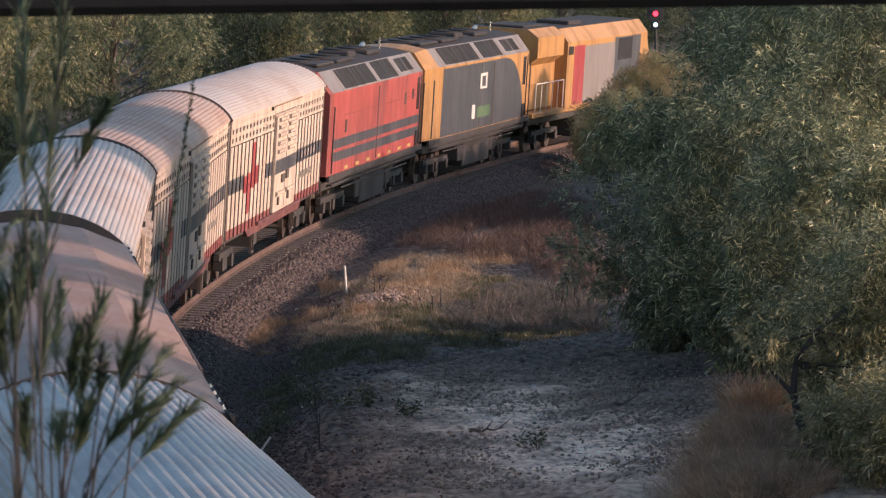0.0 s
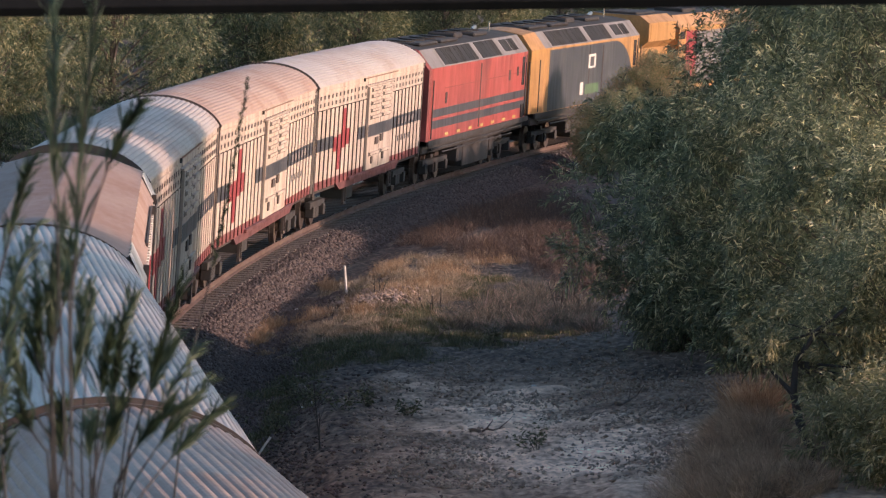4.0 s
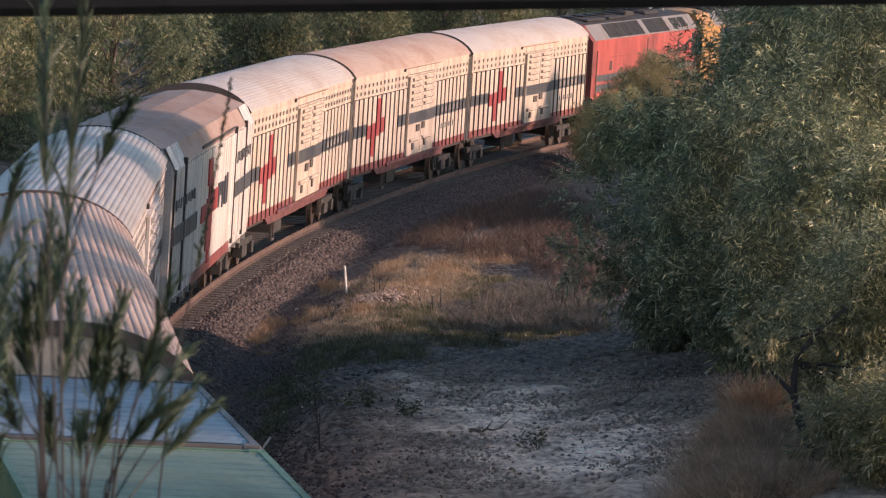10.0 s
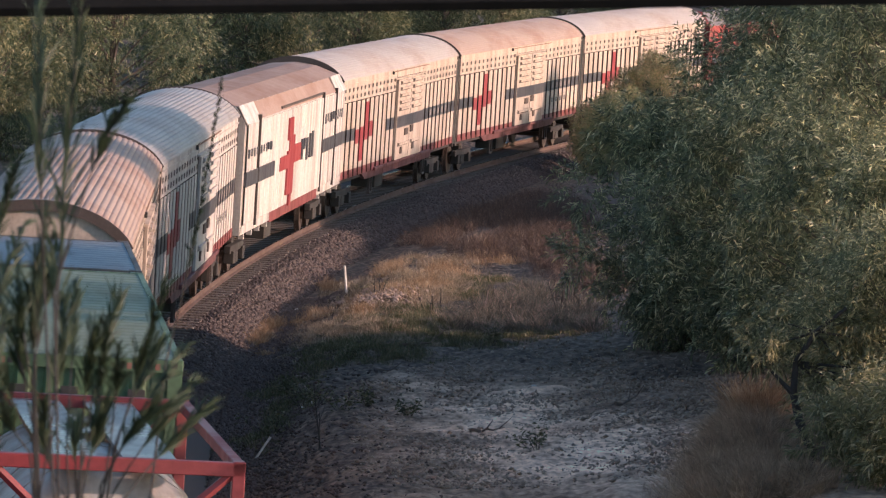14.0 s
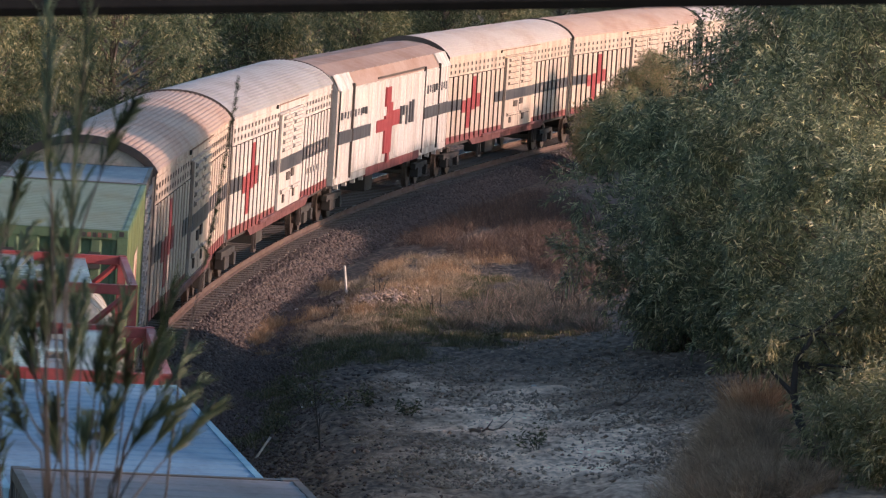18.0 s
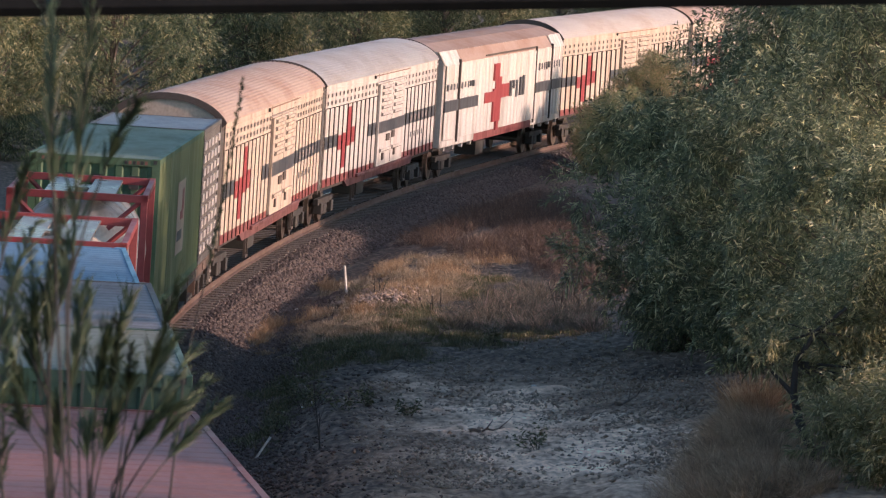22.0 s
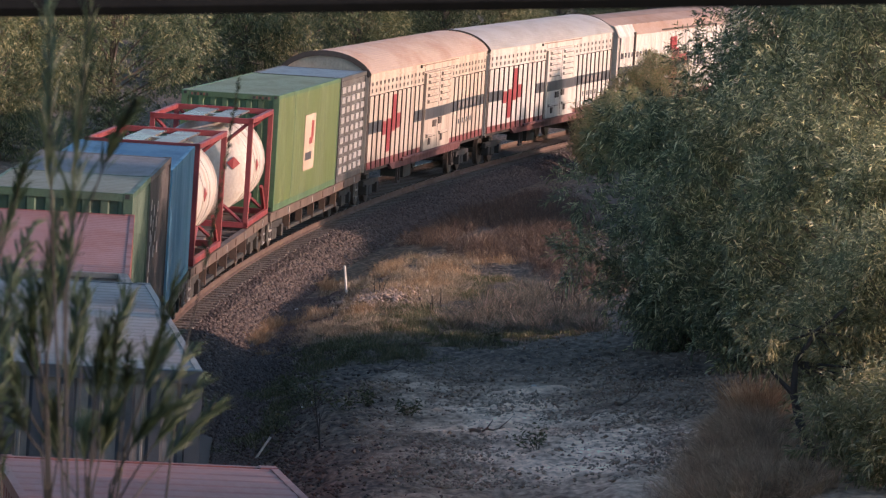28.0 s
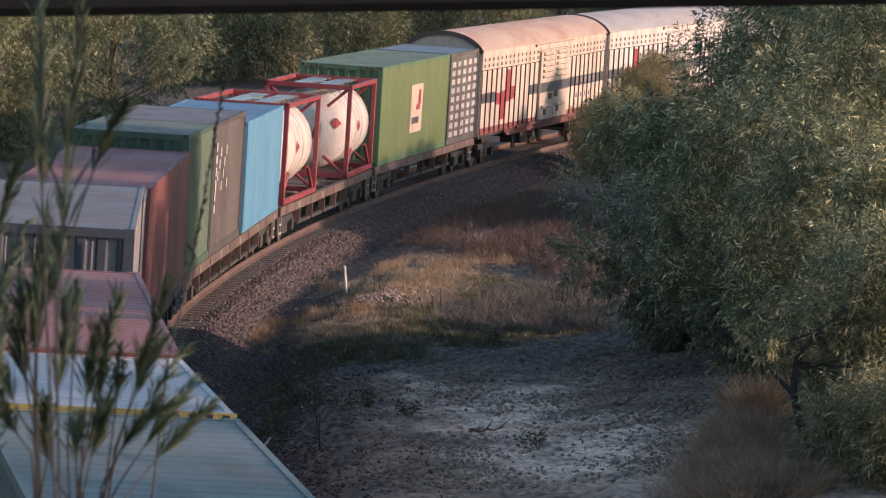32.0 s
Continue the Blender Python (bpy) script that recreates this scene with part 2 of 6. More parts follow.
# ---------------------------------------------------------------- ground
def rise(x, y):
    """Height of the ground: formation, side drain, bank rising away from the line."""
    s, u = su_of(x, y)
    a = np.abs(u)
    z = GRADE * s - 0.76 + 0 * u
    side = np.where(u > 0, -0.64, -0.45)
    z += (side + 0.76) * np.clip((a - 2.9) / 1.5, 0, 1)
    # the bare bank: a low shoulder of tipped soil that climbs to the right
    inside = np.interp(x, [-6, -3.2, -2.3, -0.93, 0.8, 2.42, 5, 9, 40], [60, 84, 91.5, 96.8, 100, 102.7, 104.5, 106, 108]) - y
    k = np.clip(inside / 2.2 + 0.5, 0, 1)
    z += (0.30 + 0.03 * np.clip(x + 2, 0, 9)) * k * k * (3 - 2 * k) * np.clip((u - 3.4) / 1.2, 0, 1) * np.clip((y - 60) / 12, 0, 1)
    z += 0.30 * np.exp(-((x - 4.8) / 1.0) ** 2 - ((y - 79.0) / 3.0) ** 2)
    right = np.clip(u - 4.2, 0, 40)
    z += 0.16 * np.exp(-((u - 5.2) / 1.3) ** 2) + 0.022 * right
    z += 0.03 * np.clip(-u - 4.2, 0, 80)
    # edge of the verge, standing over the narrow drain at the foot of the ballast
    e = np.clip((u - 3.05) / 0.35, 0, 1)
    z += 0.11 * e * e * (3 - 2 * e) * np.clip((y - 99) / 6, 0, 1) * np.clip((152 - y) / 10, 0, 1)
    return z


def lumps(x, y, k):
    """Smooth irregular relief from a few crossing waves."""
    r = np.random.RandomState(k)
    z = 0 * x
    for i in range(14):
        a, w, f = r.uniform(0, math.tau), r.uniform(0, math.tau), r.uniform(0.5, 4.5)
        z = z + np.sin((x * math.cos(a) + y * math.sin(a)) * f + w) / (1 + f)
    return z / 3.2


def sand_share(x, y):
    """Where bare pale soil shows; the rest takes the colour of leaf litter, grass and painted tree shade."""
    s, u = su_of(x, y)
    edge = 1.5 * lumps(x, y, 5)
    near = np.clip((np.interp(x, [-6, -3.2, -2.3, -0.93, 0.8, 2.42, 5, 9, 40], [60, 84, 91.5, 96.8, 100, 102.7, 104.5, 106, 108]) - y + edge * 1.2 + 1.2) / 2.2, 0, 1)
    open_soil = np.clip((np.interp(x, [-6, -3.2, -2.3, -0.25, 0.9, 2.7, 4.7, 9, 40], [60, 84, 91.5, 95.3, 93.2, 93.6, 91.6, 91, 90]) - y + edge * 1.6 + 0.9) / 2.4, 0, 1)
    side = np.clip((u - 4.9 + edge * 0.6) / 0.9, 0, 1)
    # 0.34 leaves the band under the trees dark: litter plus painted shade
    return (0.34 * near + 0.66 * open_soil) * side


def ground_z(x, y):
    x, y = np.asarray(x, float), np.asarray(y, float)
    s, u = su_of(x, y)
    off = np.clip((np.abs(u) - 2.2) / 1.0, 0, 1)
    return rise(x, y) + off * 0.07 * lumps(x, y, 2)


def axis(stops):
    out = []
    for a, b, n in stops:
        out += list(np.linspace(a, b, n, endpoint=False))
    return np.array(out + [stops[-1][1]])


gx = axis([(-3000, -200, 12), (-200, -30, 24), (-30, -9, 42), (-9, 9, 150), (9, 40, 50), (40, 300, 24), (300, 3000, 10)])
gy = axis([(-3000, -200, 10), (-200, 60, 40), (60, 75, 50), (75, 135, 420), (135, 200, 150), (200, 420, 60), (420, 3500, 20)])
GX, GY = np.meshgrid(gx, gy)
GZ = ground_z(GX.ravel(), GY.ravel()).reshape(GX.shape)
far = np.clip((np.hypot(GX, GY - 115) - 260) / 600, 0, 1)
GZ = GZ * (1 - far) + far * (-2.0)
fine = (np.abs(GX) < 9.5) & (GY > 74) & (GY < 136)
rs = np.random.RandomState(3)
SS, UU = su_of(GX.ravel(), GY.ravel())
SS, UU = SS.reshape(GX.shape), UU.reshape(GX.shape)
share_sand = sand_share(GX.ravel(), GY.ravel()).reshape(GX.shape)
GZ = GZ + fine * (np.abs(UU) > 3.3) * (rs.normal(0, 0.014, GX.shape) + 0.040 * lumps(GX * 4.6, GY * 4.0, 8) + 0.045 * lumps(GX * 2.1 - GY * 0.5, GY * 1.7, 9) + 0.06 * lumps(0.9 * (GX - 0.22 * GY), 0.6 * GY, 19))
nx, ny = len(gx), len(gy)
quads = [(j * nx + i, j * nx + i + 1, (j + 1) * nx + i + 1, (j + 1) * nx + i) for j in range(ny - 1) for i in range(nx - 1)]


def soil():
    m, t, p, node, link = graph("soil_litter_and_shade")
    at = node("Attribute")
    at.attribute_name = "bare"
    co = node("TexCoord")
    a, b, c = node("TexNoise"), node("TexNoise"), node("TexNoise")
    runnels = node("Mapping")
    runnels.inputs["Rotation"].default_value = (0, 0, math.radians(14))
    runnels.inputs["Scale"].default_value = (1, 0.6, 1)
    link(co.outputs["Object"], runnels.inputs[0])
    for n, sc, de in ((a, 0.9, 6), (b, 7.0, 8), (c, 30.0, 4)):
        link(co.outputs["Object"] if n == c else runnels.outputs[0], n.inputs[0])
        n.inputs["Scale"].default_value, n.inputs["Detail"].default_value = sc, de
    sand = ramp_of(node("ValToRGB"), [(0.36, (0.095, 0.071, 0.052)), (0.50, (0.325, 0.255, 0.19)), (0.64, (0.55, 0.44, 0.33))])
    mixer = node("Mix")
    mixer.inputs[0].default_value = 0.55
    link(a.outputs[0], mixer.inputs[2])
    link(b.outputs[0], mixer.inputs[3])
    link(mixer.outputs[0], sand.inputs[0])
    # dark ramp for litter, which also paints the shade under the trees
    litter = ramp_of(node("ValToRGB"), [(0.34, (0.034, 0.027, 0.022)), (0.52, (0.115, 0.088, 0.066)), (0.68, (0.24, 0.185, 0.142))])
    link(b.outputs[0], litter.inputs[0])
    k = node("Mix")
    k.data_type = "RGBA"
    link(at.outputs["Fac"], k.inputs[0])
    pa, big, pk = node("Attribute"), node("TexNoise"), node("Math")
    pa.attribute_name = "pale"
    link(co.outputs["Object"], big.inputs[0])
    big.inputs["Scale"].default_value, big.inputs["Detail"].default_value = 0.55, 5
    pk.operation = "MULTIPLY_ADD"
    link(big.outputs[0], pk.inputs[0])
    pk.inputs[1].default_value = 0.55
    link(pa.outputs["Fac"], pk.inputs[2])
    tone = ramp_of(node("ValToRGB"), [(0.18, (0.45, 0.395, 0.35)), (0.70, (2.35, 2.3, 2.27))])
    link(pk.outputs[0], tone.inputs[0])
    mul = node("Mix")
    mul.data_type, mul.blend_type = "RGBA", "MULTIPLY"
    mul.inputs[0].default_value = 1.0
    link(sand.outputs[0], mul.inputs[6])
    link(tone.outputs[0], mul.inputs[7])
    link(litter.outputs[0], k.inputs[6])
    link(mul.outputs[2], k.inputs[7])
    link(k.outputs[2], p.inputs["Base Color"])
    p.inputs["Roughness"].default_value = 0.95
    bm = node("Bump")
    bm.inputs["Strength"].default_value, bm.inputs["Distance"].default_value = 0.9, 0.09
    link(b.outputs[0], bm.inputs["Height"])
    b2 = node("Bump")
    b2.inputs["Strength"].default_value, b2.inputs["Distance"].default_value = 0.5, 0.02
    link(c.outputs[0], b2.inputs["Height"])
    link(bm.outputs[0], b2.inputs["Normal"])
    link(b2.outputs[0], p.inputs["Normal"])
    return m


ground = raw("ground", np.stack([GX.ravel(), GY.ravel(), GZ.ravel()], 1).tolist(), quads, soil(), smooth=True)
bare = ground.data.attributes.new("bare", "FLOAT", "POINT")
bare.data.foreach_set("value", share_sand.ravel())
pale = np.exp(-((GX - 1.0) / 1.1) ** 2 - ((GY - 88.5) / 4.2) ** 2) + 0.85 * np.exp(-((GX - 2.4) / 2.0) ** 2 - ((GY - 80.5) / 4.5) ** 2) + 0.45 * np.exp(-((GX + 0.9) / 0.7) ** 2 - ((GY - 94) / 1.8) ** 2)
ground.data.attributes.new("pale", "FLOAT", "POINT").data.foreach_set("value", (0.6 * pale).ravel())
tagged(ground, "pale sandy soil and leaf litter beside the railway", "ground", kind="structure")


def ground_at(x, y):
    return float(ground_z(np.array([x]), np.array([y]))[0])


# ---------------------------------------------------------------- track
BALLAST = stony("ballast_stone", (0.034, 0.029, 0.028), (0.165, 0.127, 0.112), 14)
SLEEPER = paint("sleeper", (0.15, 0.125, 0.108), (0.09, 0.065, 0.05), 0.5, 0.85)
RAIL = paint("rail_side_rust", (0.115, 0.062, 0.043), (0.06, 0.035, 0.025), 0.4, 0.75)
RAIL_TOP = paint("rail_head", (0.5, 0.45, 0.42), (0.25, 0.16, 0.12), 0.3, 0.25, 0.9)


def sweep(name, outline, s0, s1, step, mats, sides, parent=None):
    """A (u, h) outline swept along the line."""
    ss = np.arange(s0, s1 + 0.01, step)
    n = len(outline)
    verts = [tuple(track_point(s, u, h)) for s in ss for u, h in outline]
    faces, index = [], []
    for j in range(len(ss) - 1):
        for i in range(n):
            k = (i + 1) % n
            faces.append((j * n + i, j * n + k, (j + 1) * n + k, (j + 1) * n + i))
            index.append(sides[i])
    faces += [tuple(range(n))[::-1], tuple((len(ss) - 1) * n + i for i in range(n))]
    index += [0, 0]
    ob = raw(name, verts, faces, mats, parent, index=index)
    bm = bmesh.new()
    bm.from_mesh(ob.data)
    bmesh.ops.recalc_face_normals(bm, faces=bm.faces[:])
    bm.to_mesh(ob.data)
    bm.free()
    return ob


bed = sweep("ballast_bed", [(-3.3, -1.05), (-1.85, -0.30), (-1.6, -0.22), (1.6, -0.22), (1.85, -0.30), (3.3, -0.83)], -300, 300, 2.0, [BALLAST], [0] * 6)
tagged(bed, "dark crushed stone ballast of the railway track", "ballast", kind="structure")
for side in (-1, 1):
    c = side * 0.7525
    prof = [(c - 0.07, -0.17), (c - 0.07, -0.155), (c - 0.012, -0.13), (c - 0.012, -0.045), (c - 0.036, -0.03), (c - 0.036, -0.006), (c - 0.02, 0.0),
            (c + 0.02, 0.0), (c + 0.036, -0.006), (c + 0.036, -0.03), (c + 0.012, -0.045), (c + 0.012, -0.13), (c + 0.07, -0.155), (c + 0.07, -0.17)]
    r = sweep("rail", prof, -300, 300, 2.0, [RAIL, RAIL_TOP], [0] * 6 + [1] + [0] * 7)
    tagged(r, "rusty steel rail with a worn bright head", "rail", "rails of the track", kind="structure")
bm = bmesh.new()
box(bm, -1.28, 1.28, -0.11, 0.11, -0.34, -0.172)
bevel(bm, 0.015)
first = part("sleeper", bm, SLEEPER)
sleeper_mesh = first.data
bpy.data.objects.remove(first)
sleepers = empty("sleepers", "weathered grey sleepers bedded in dark ballast", "sleepers")
sleepers["kind"] = "structure"
for i in range(290):
    s = -62 + i * 0.66
    x, y, a = line_at(s)
    o = share("sleeper", sleeper_mesh, sleepers, Matrix.Translation(track_point(s, random.uniform(-0.03, 0.03), 0)) @ pose(0, 0, 0, 0, 0, -math.degrees(a) + random.uniform(-0.6, 0.6)) @ pose(0, 0, 0, 0, math.degrees(CANT)))


def pebbles(name, places, sizes, material, seed):
    """Many small angular stones joined into one mesh."""
    r = np.random.RandomState(seed)
    base = np.array([(1, 0, 0), (-1, 0, 0), (0, 1, 0), (0, -1, 0), (0, 0, 1), (0, 0, -1)], float)
    tri = np.array([(0, 2, 4), (2, 1, 4), (1, 3, 4), (3, 0, 4), (2, 0, 5), (1, 2, 5), (3, 1, 5), (0, 3, 5)])
    n = len(places)
    v = base[None] * (r.uniform(0.55, 1.25, (n, 6, 1))) + r.normal(0, 0.2, (n, 6, 3))
    a = r.uniform(0, math.tau, n)
    rot = np.zeros((n, 3, 3))
    rot[:, 0, 0], rot[:, 0, 1], rot[:, 1, 0], rot[:, 1, 1], rot[:, 2, 2] = np.cos(a), -np.sin(a), np.sin(a), np.cos(a), 0.75
    v = np.einsum("nij,nkj->nki", rot, v) * np.asarray(sizes)[:, None, None] + np.asarray(places)[:, None, :]
    f = tri[None] + (np.arange(n) * 6)[:, None, None]
    me = bpy.data.meshes.new(name)
    me.vertices.add(n * 6)
    me.vertices.foreach_set("co", v.ravel())
    me.loops.add(n * 24)
    me.loops.foreach_set("vertex_index", f.ravel())
    me.polygons.add(n * 8)
    me.polygons.foreach_set("loop_start", np.arange(n * 8) * 3)
    me.update(calc_edges=True)
    me.materials.append(material)
    return new(name, me)


def scatter_ballast(n, s0, s1, seed):
    r = np.random.RandomState(seed)
    s, u = r.uniform(s0, s1, n), r.uniform(0.85, 1, n) + r.uniform(0, 1, n) ** 1.15 * 2.75
    top = np.where(u < 1.6, -0.22, np.where(u < 1.85, -0.22 - 0.32 * (u - 1.6), -0.30 - 0.365 * (u - 1.85)))
    return [tuple(track_point(a, b, c)) for a, b, c in zip(s, u, top)], r.uniform(0.025, 0.075, n)


pl, sz = scatter_ballast(62000, -26, 72, 11)
stones = pebbles("ballast_stones", pl, sz, BALLAST, 12)
tagged(stones, "loose dark crushed stones on the ballast shoulder", "ballast", kind="stuff")
rb = np.random.RandomState(14)
spill = np.array([tuple(track_point(a, b, 0)) for a, b in zip(rb.uniform(-48, 6, 15000), 2.6 + np.minimum(rb.exponential(0.62, 15000), 3.4))])
spill[:, 2] = ground_z(spill[:, 0], spill[:, 1]) + 0.015
strays = pebbles("spilled_ballast", spill, rb.uniform(0.025, 0.055, len(spill)), BALLAST, 15)
tagged(strays, "dark ballast stones spilled beside the track", "ballast", kind="stuff")


BIN_WALL = paint("bin_inner_wall", (0.46, 0.44, 0.43), (0.22, 0.09, 0.05), 0.8, 0.6, streak=(1, 1, 0.35), scale=1.4)


# ---------------------------------------------------------------- vehicles: running gear
def ring(bm, cx, cy, cz, r, w, n=20, mi=0):
    tube(bm, (cx - w / 2, cy, cz), (cx + w / 2, cy, cz), r, n, mi=mi)


def wheelset_mesh():
    bm = bmesh.new()
    for sx in (-1, 1):
        ring(bm, sx * 0.72, 0, 0, 0.46, 0.12, 20)
        ring(bm, sx * 0.665, 0, 0, 0.49, 0.03, 20)
        ring(bm, sx * 0.80, 0, 0, 0.16, 0.10, 10)
    tube(bm, (-0.7, 0, 0), (0.7, 0, 0), 0.09, 8)
    return part("wheelset", bm, WHEEL)


def bogie_frame_mesh(axles):
    bm = bmesh.new()
    lo, hi = min(axles), max(axles)
    for sx in (-1, 1):
        x0, x1 = sorted((sx * 0.90, sx * 1.06))
        box(bm, x0, x1, lo - 0.35, hi + 0.35, 0.56, 0.74)
        for a in axles:
            box(bm, min(sx * 0.88, sx * 1.12), max(sx * 0.88, sx * 1.12), a - 0.16, a + 0.16, 0.32, 0.62)
        mid = (lo + hi) / 2
        prism(bm, [(x0, 0.56), (x1, 0.56), (x1, 0.30), (x0, 0.30)], mid - 0.28, mid + 0.28)
        for k in (-0.12, 0.12):
            tube(bm, (sx * 1.0, mid + k, 0.28), (sx * 1.0, mid + k, 0.58), 0.07, 8)
    box(bm, -0.95, 0.95, (lo + hi) / 2 - 0.2, (lo + hi) / 2 + 0.2, 0.50, 0.86)
    bevel(bm, 0.015)
    return part("bogie", bm, DARK)


_ws = wheelset_mesh()
WS_MESH = _ws.data
bpy.data.objects.remove(_ws)
_b2, _b3 = bogie_frame_mesh((-0.88, 0.88)), bogie_frame_mesh((-1.75, 0.0, 1.75))
B2_MESH, B3_MESH = _b2.data, _b3.data
bpy.data.objects.remove(_b2)
bpy.data.objects.remove(_b3)
rollers = []


def running_gear(thing, half, three=False):
    for sy in (-1, 1):
        b = share("bogie", B3_MESH if three else B2_MESH, thing, pose(0, sy * half, 0))
        tagged(b, "grimy cast steel bogie")
        for a in ((-1.75, 0, 1.75) if three else (-0.88, 0.88)):
            w = share("wheelset", WS_MESH, b, pose(0, a, 0.46))
            rollers.append((w, a, thing))


def coupler(thing, length):
    for sy in (-1, 1):
        y = sy * length / 2
        bm = boxes((-0.09, 0.09, min(y - sy * 0.3, y + sy * 0.25), max(y - sy * 0.3, y + sy * 0.25), 0.78, 0.98),
                   (-0.15, 0.15, min(y + sy * 0.22, y + sy * 0.42), max(y + sy * 0.22, y + sy * 0.42), 0.72, 1.02))
        part("coupler", bevel(bm, 0.02), RUST, thing)


# ---------------------------------------------------------------- vehicles: louvred vans
def arch(half, eave, top, n=14):
    return [(half * math.sin(a), eave + (top - eave) * (math.cos(a) - math.cos(1.25)) / (1 - math.cos(1.25)))
            for a in [1.25 * (1 - 2 * i / n) for i in range(n + 1)]]


def van_roof(thing, L, half, eave, top, material):
    """Curved roof of corrugated sheets, the ribs running lengthwise, the sheets lapping over one another."""
    ribs = 30
    n = ribs * 4
    outer = [(x / math.sin(1.25), z) for x, z in arch(half, eave, top, n)]
    wave = [0.019 * (0.0, 0.75, 1.0, 0.75)[i % 4] for i in range(n + 1)]
    m, sheets = n + 1, max(4, round(L / 3.2))
    verts, faces = [], []
    for k in range(sheets):
        y0, y1 = -L / 2 + L * k / sheets, -L / 2 + L * (k + 1) / sheets
        for y, lap in ((y0, 0.0), (y1, 0.010)):
            verts += [(x, y, z + w + lap) for (x, z), w in zip(outer, wave)]
        b = 2 * k * m
        faces += [(b + i, b + m + i, b + m + i + 1, b + i + 1) for i in range(n)]
        if k:
            faces += [(b - m + i, b + i, b + i + 1, b - m + i + 1) for i in range(n)]
    k = len(verts)
    verts += [(x, yy, z - 0.10) for yy in (-L / 2, L / 2) for x, z in outer]
    for e, j in ((0, 0), (1, 2 * sheets - 1)):
        faces += [(j * m + i, j * m + i + 1, k + e * m + i + 1, k + e * m + i) for i in range(n)]
    return raw("roof", verts, faces, material, thing)


def end_trim(thing, L, half, eave, top, material):
    """Raised rim round the end of a curved roof."""
    outer = [(x / math.sin(1.25), z) for x, z in arch(half + 0.02, eave, top + 0.05, 16)]
    inner = [(x / math.sin(1.25), z) for x, z in arch(half - 0.08, eave - 0.10, top - 0.10, 16)]
    for sy in (-1, 1):
        bm = bmesh.new()
        ys = (sy * L / 2, sy * (L / 2 + 0.06))
        r = [[bm.verts.new((x, y, z)) for x, z in o] for y in ys for o in (outer, inner)]
        for i in range(16):
            bm.faces.new((r[0][i], r[0][i + 1], r[2][i + 1], r[2][i]))
            bm.faces.new((r[1][i], r[1][i + 1], r[3][i + 1], r[3][i]))
            bm.faces.new((r[2][i], r[2][i + 1], r[3][i + 1], r[3][i]))
            bm.faces.new((r[0][i], r[0][i + 1], r[1][i + 1], r[1][i]))
        bmesh.ops.recalc_face_normals(bm, faces=bm.faces[:])
        part("roof_rim", bm, material, thing)


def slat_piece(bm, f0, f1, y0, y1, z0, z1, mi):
    """Length of an upright slat: a painted face on a rib coloured dark for grime and gap shade."""
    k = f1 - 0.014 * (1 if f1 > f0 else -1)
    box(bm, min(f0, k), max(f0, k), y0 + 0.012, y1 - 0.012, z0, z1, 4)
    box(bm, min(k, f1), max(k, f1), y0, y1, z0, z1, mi)


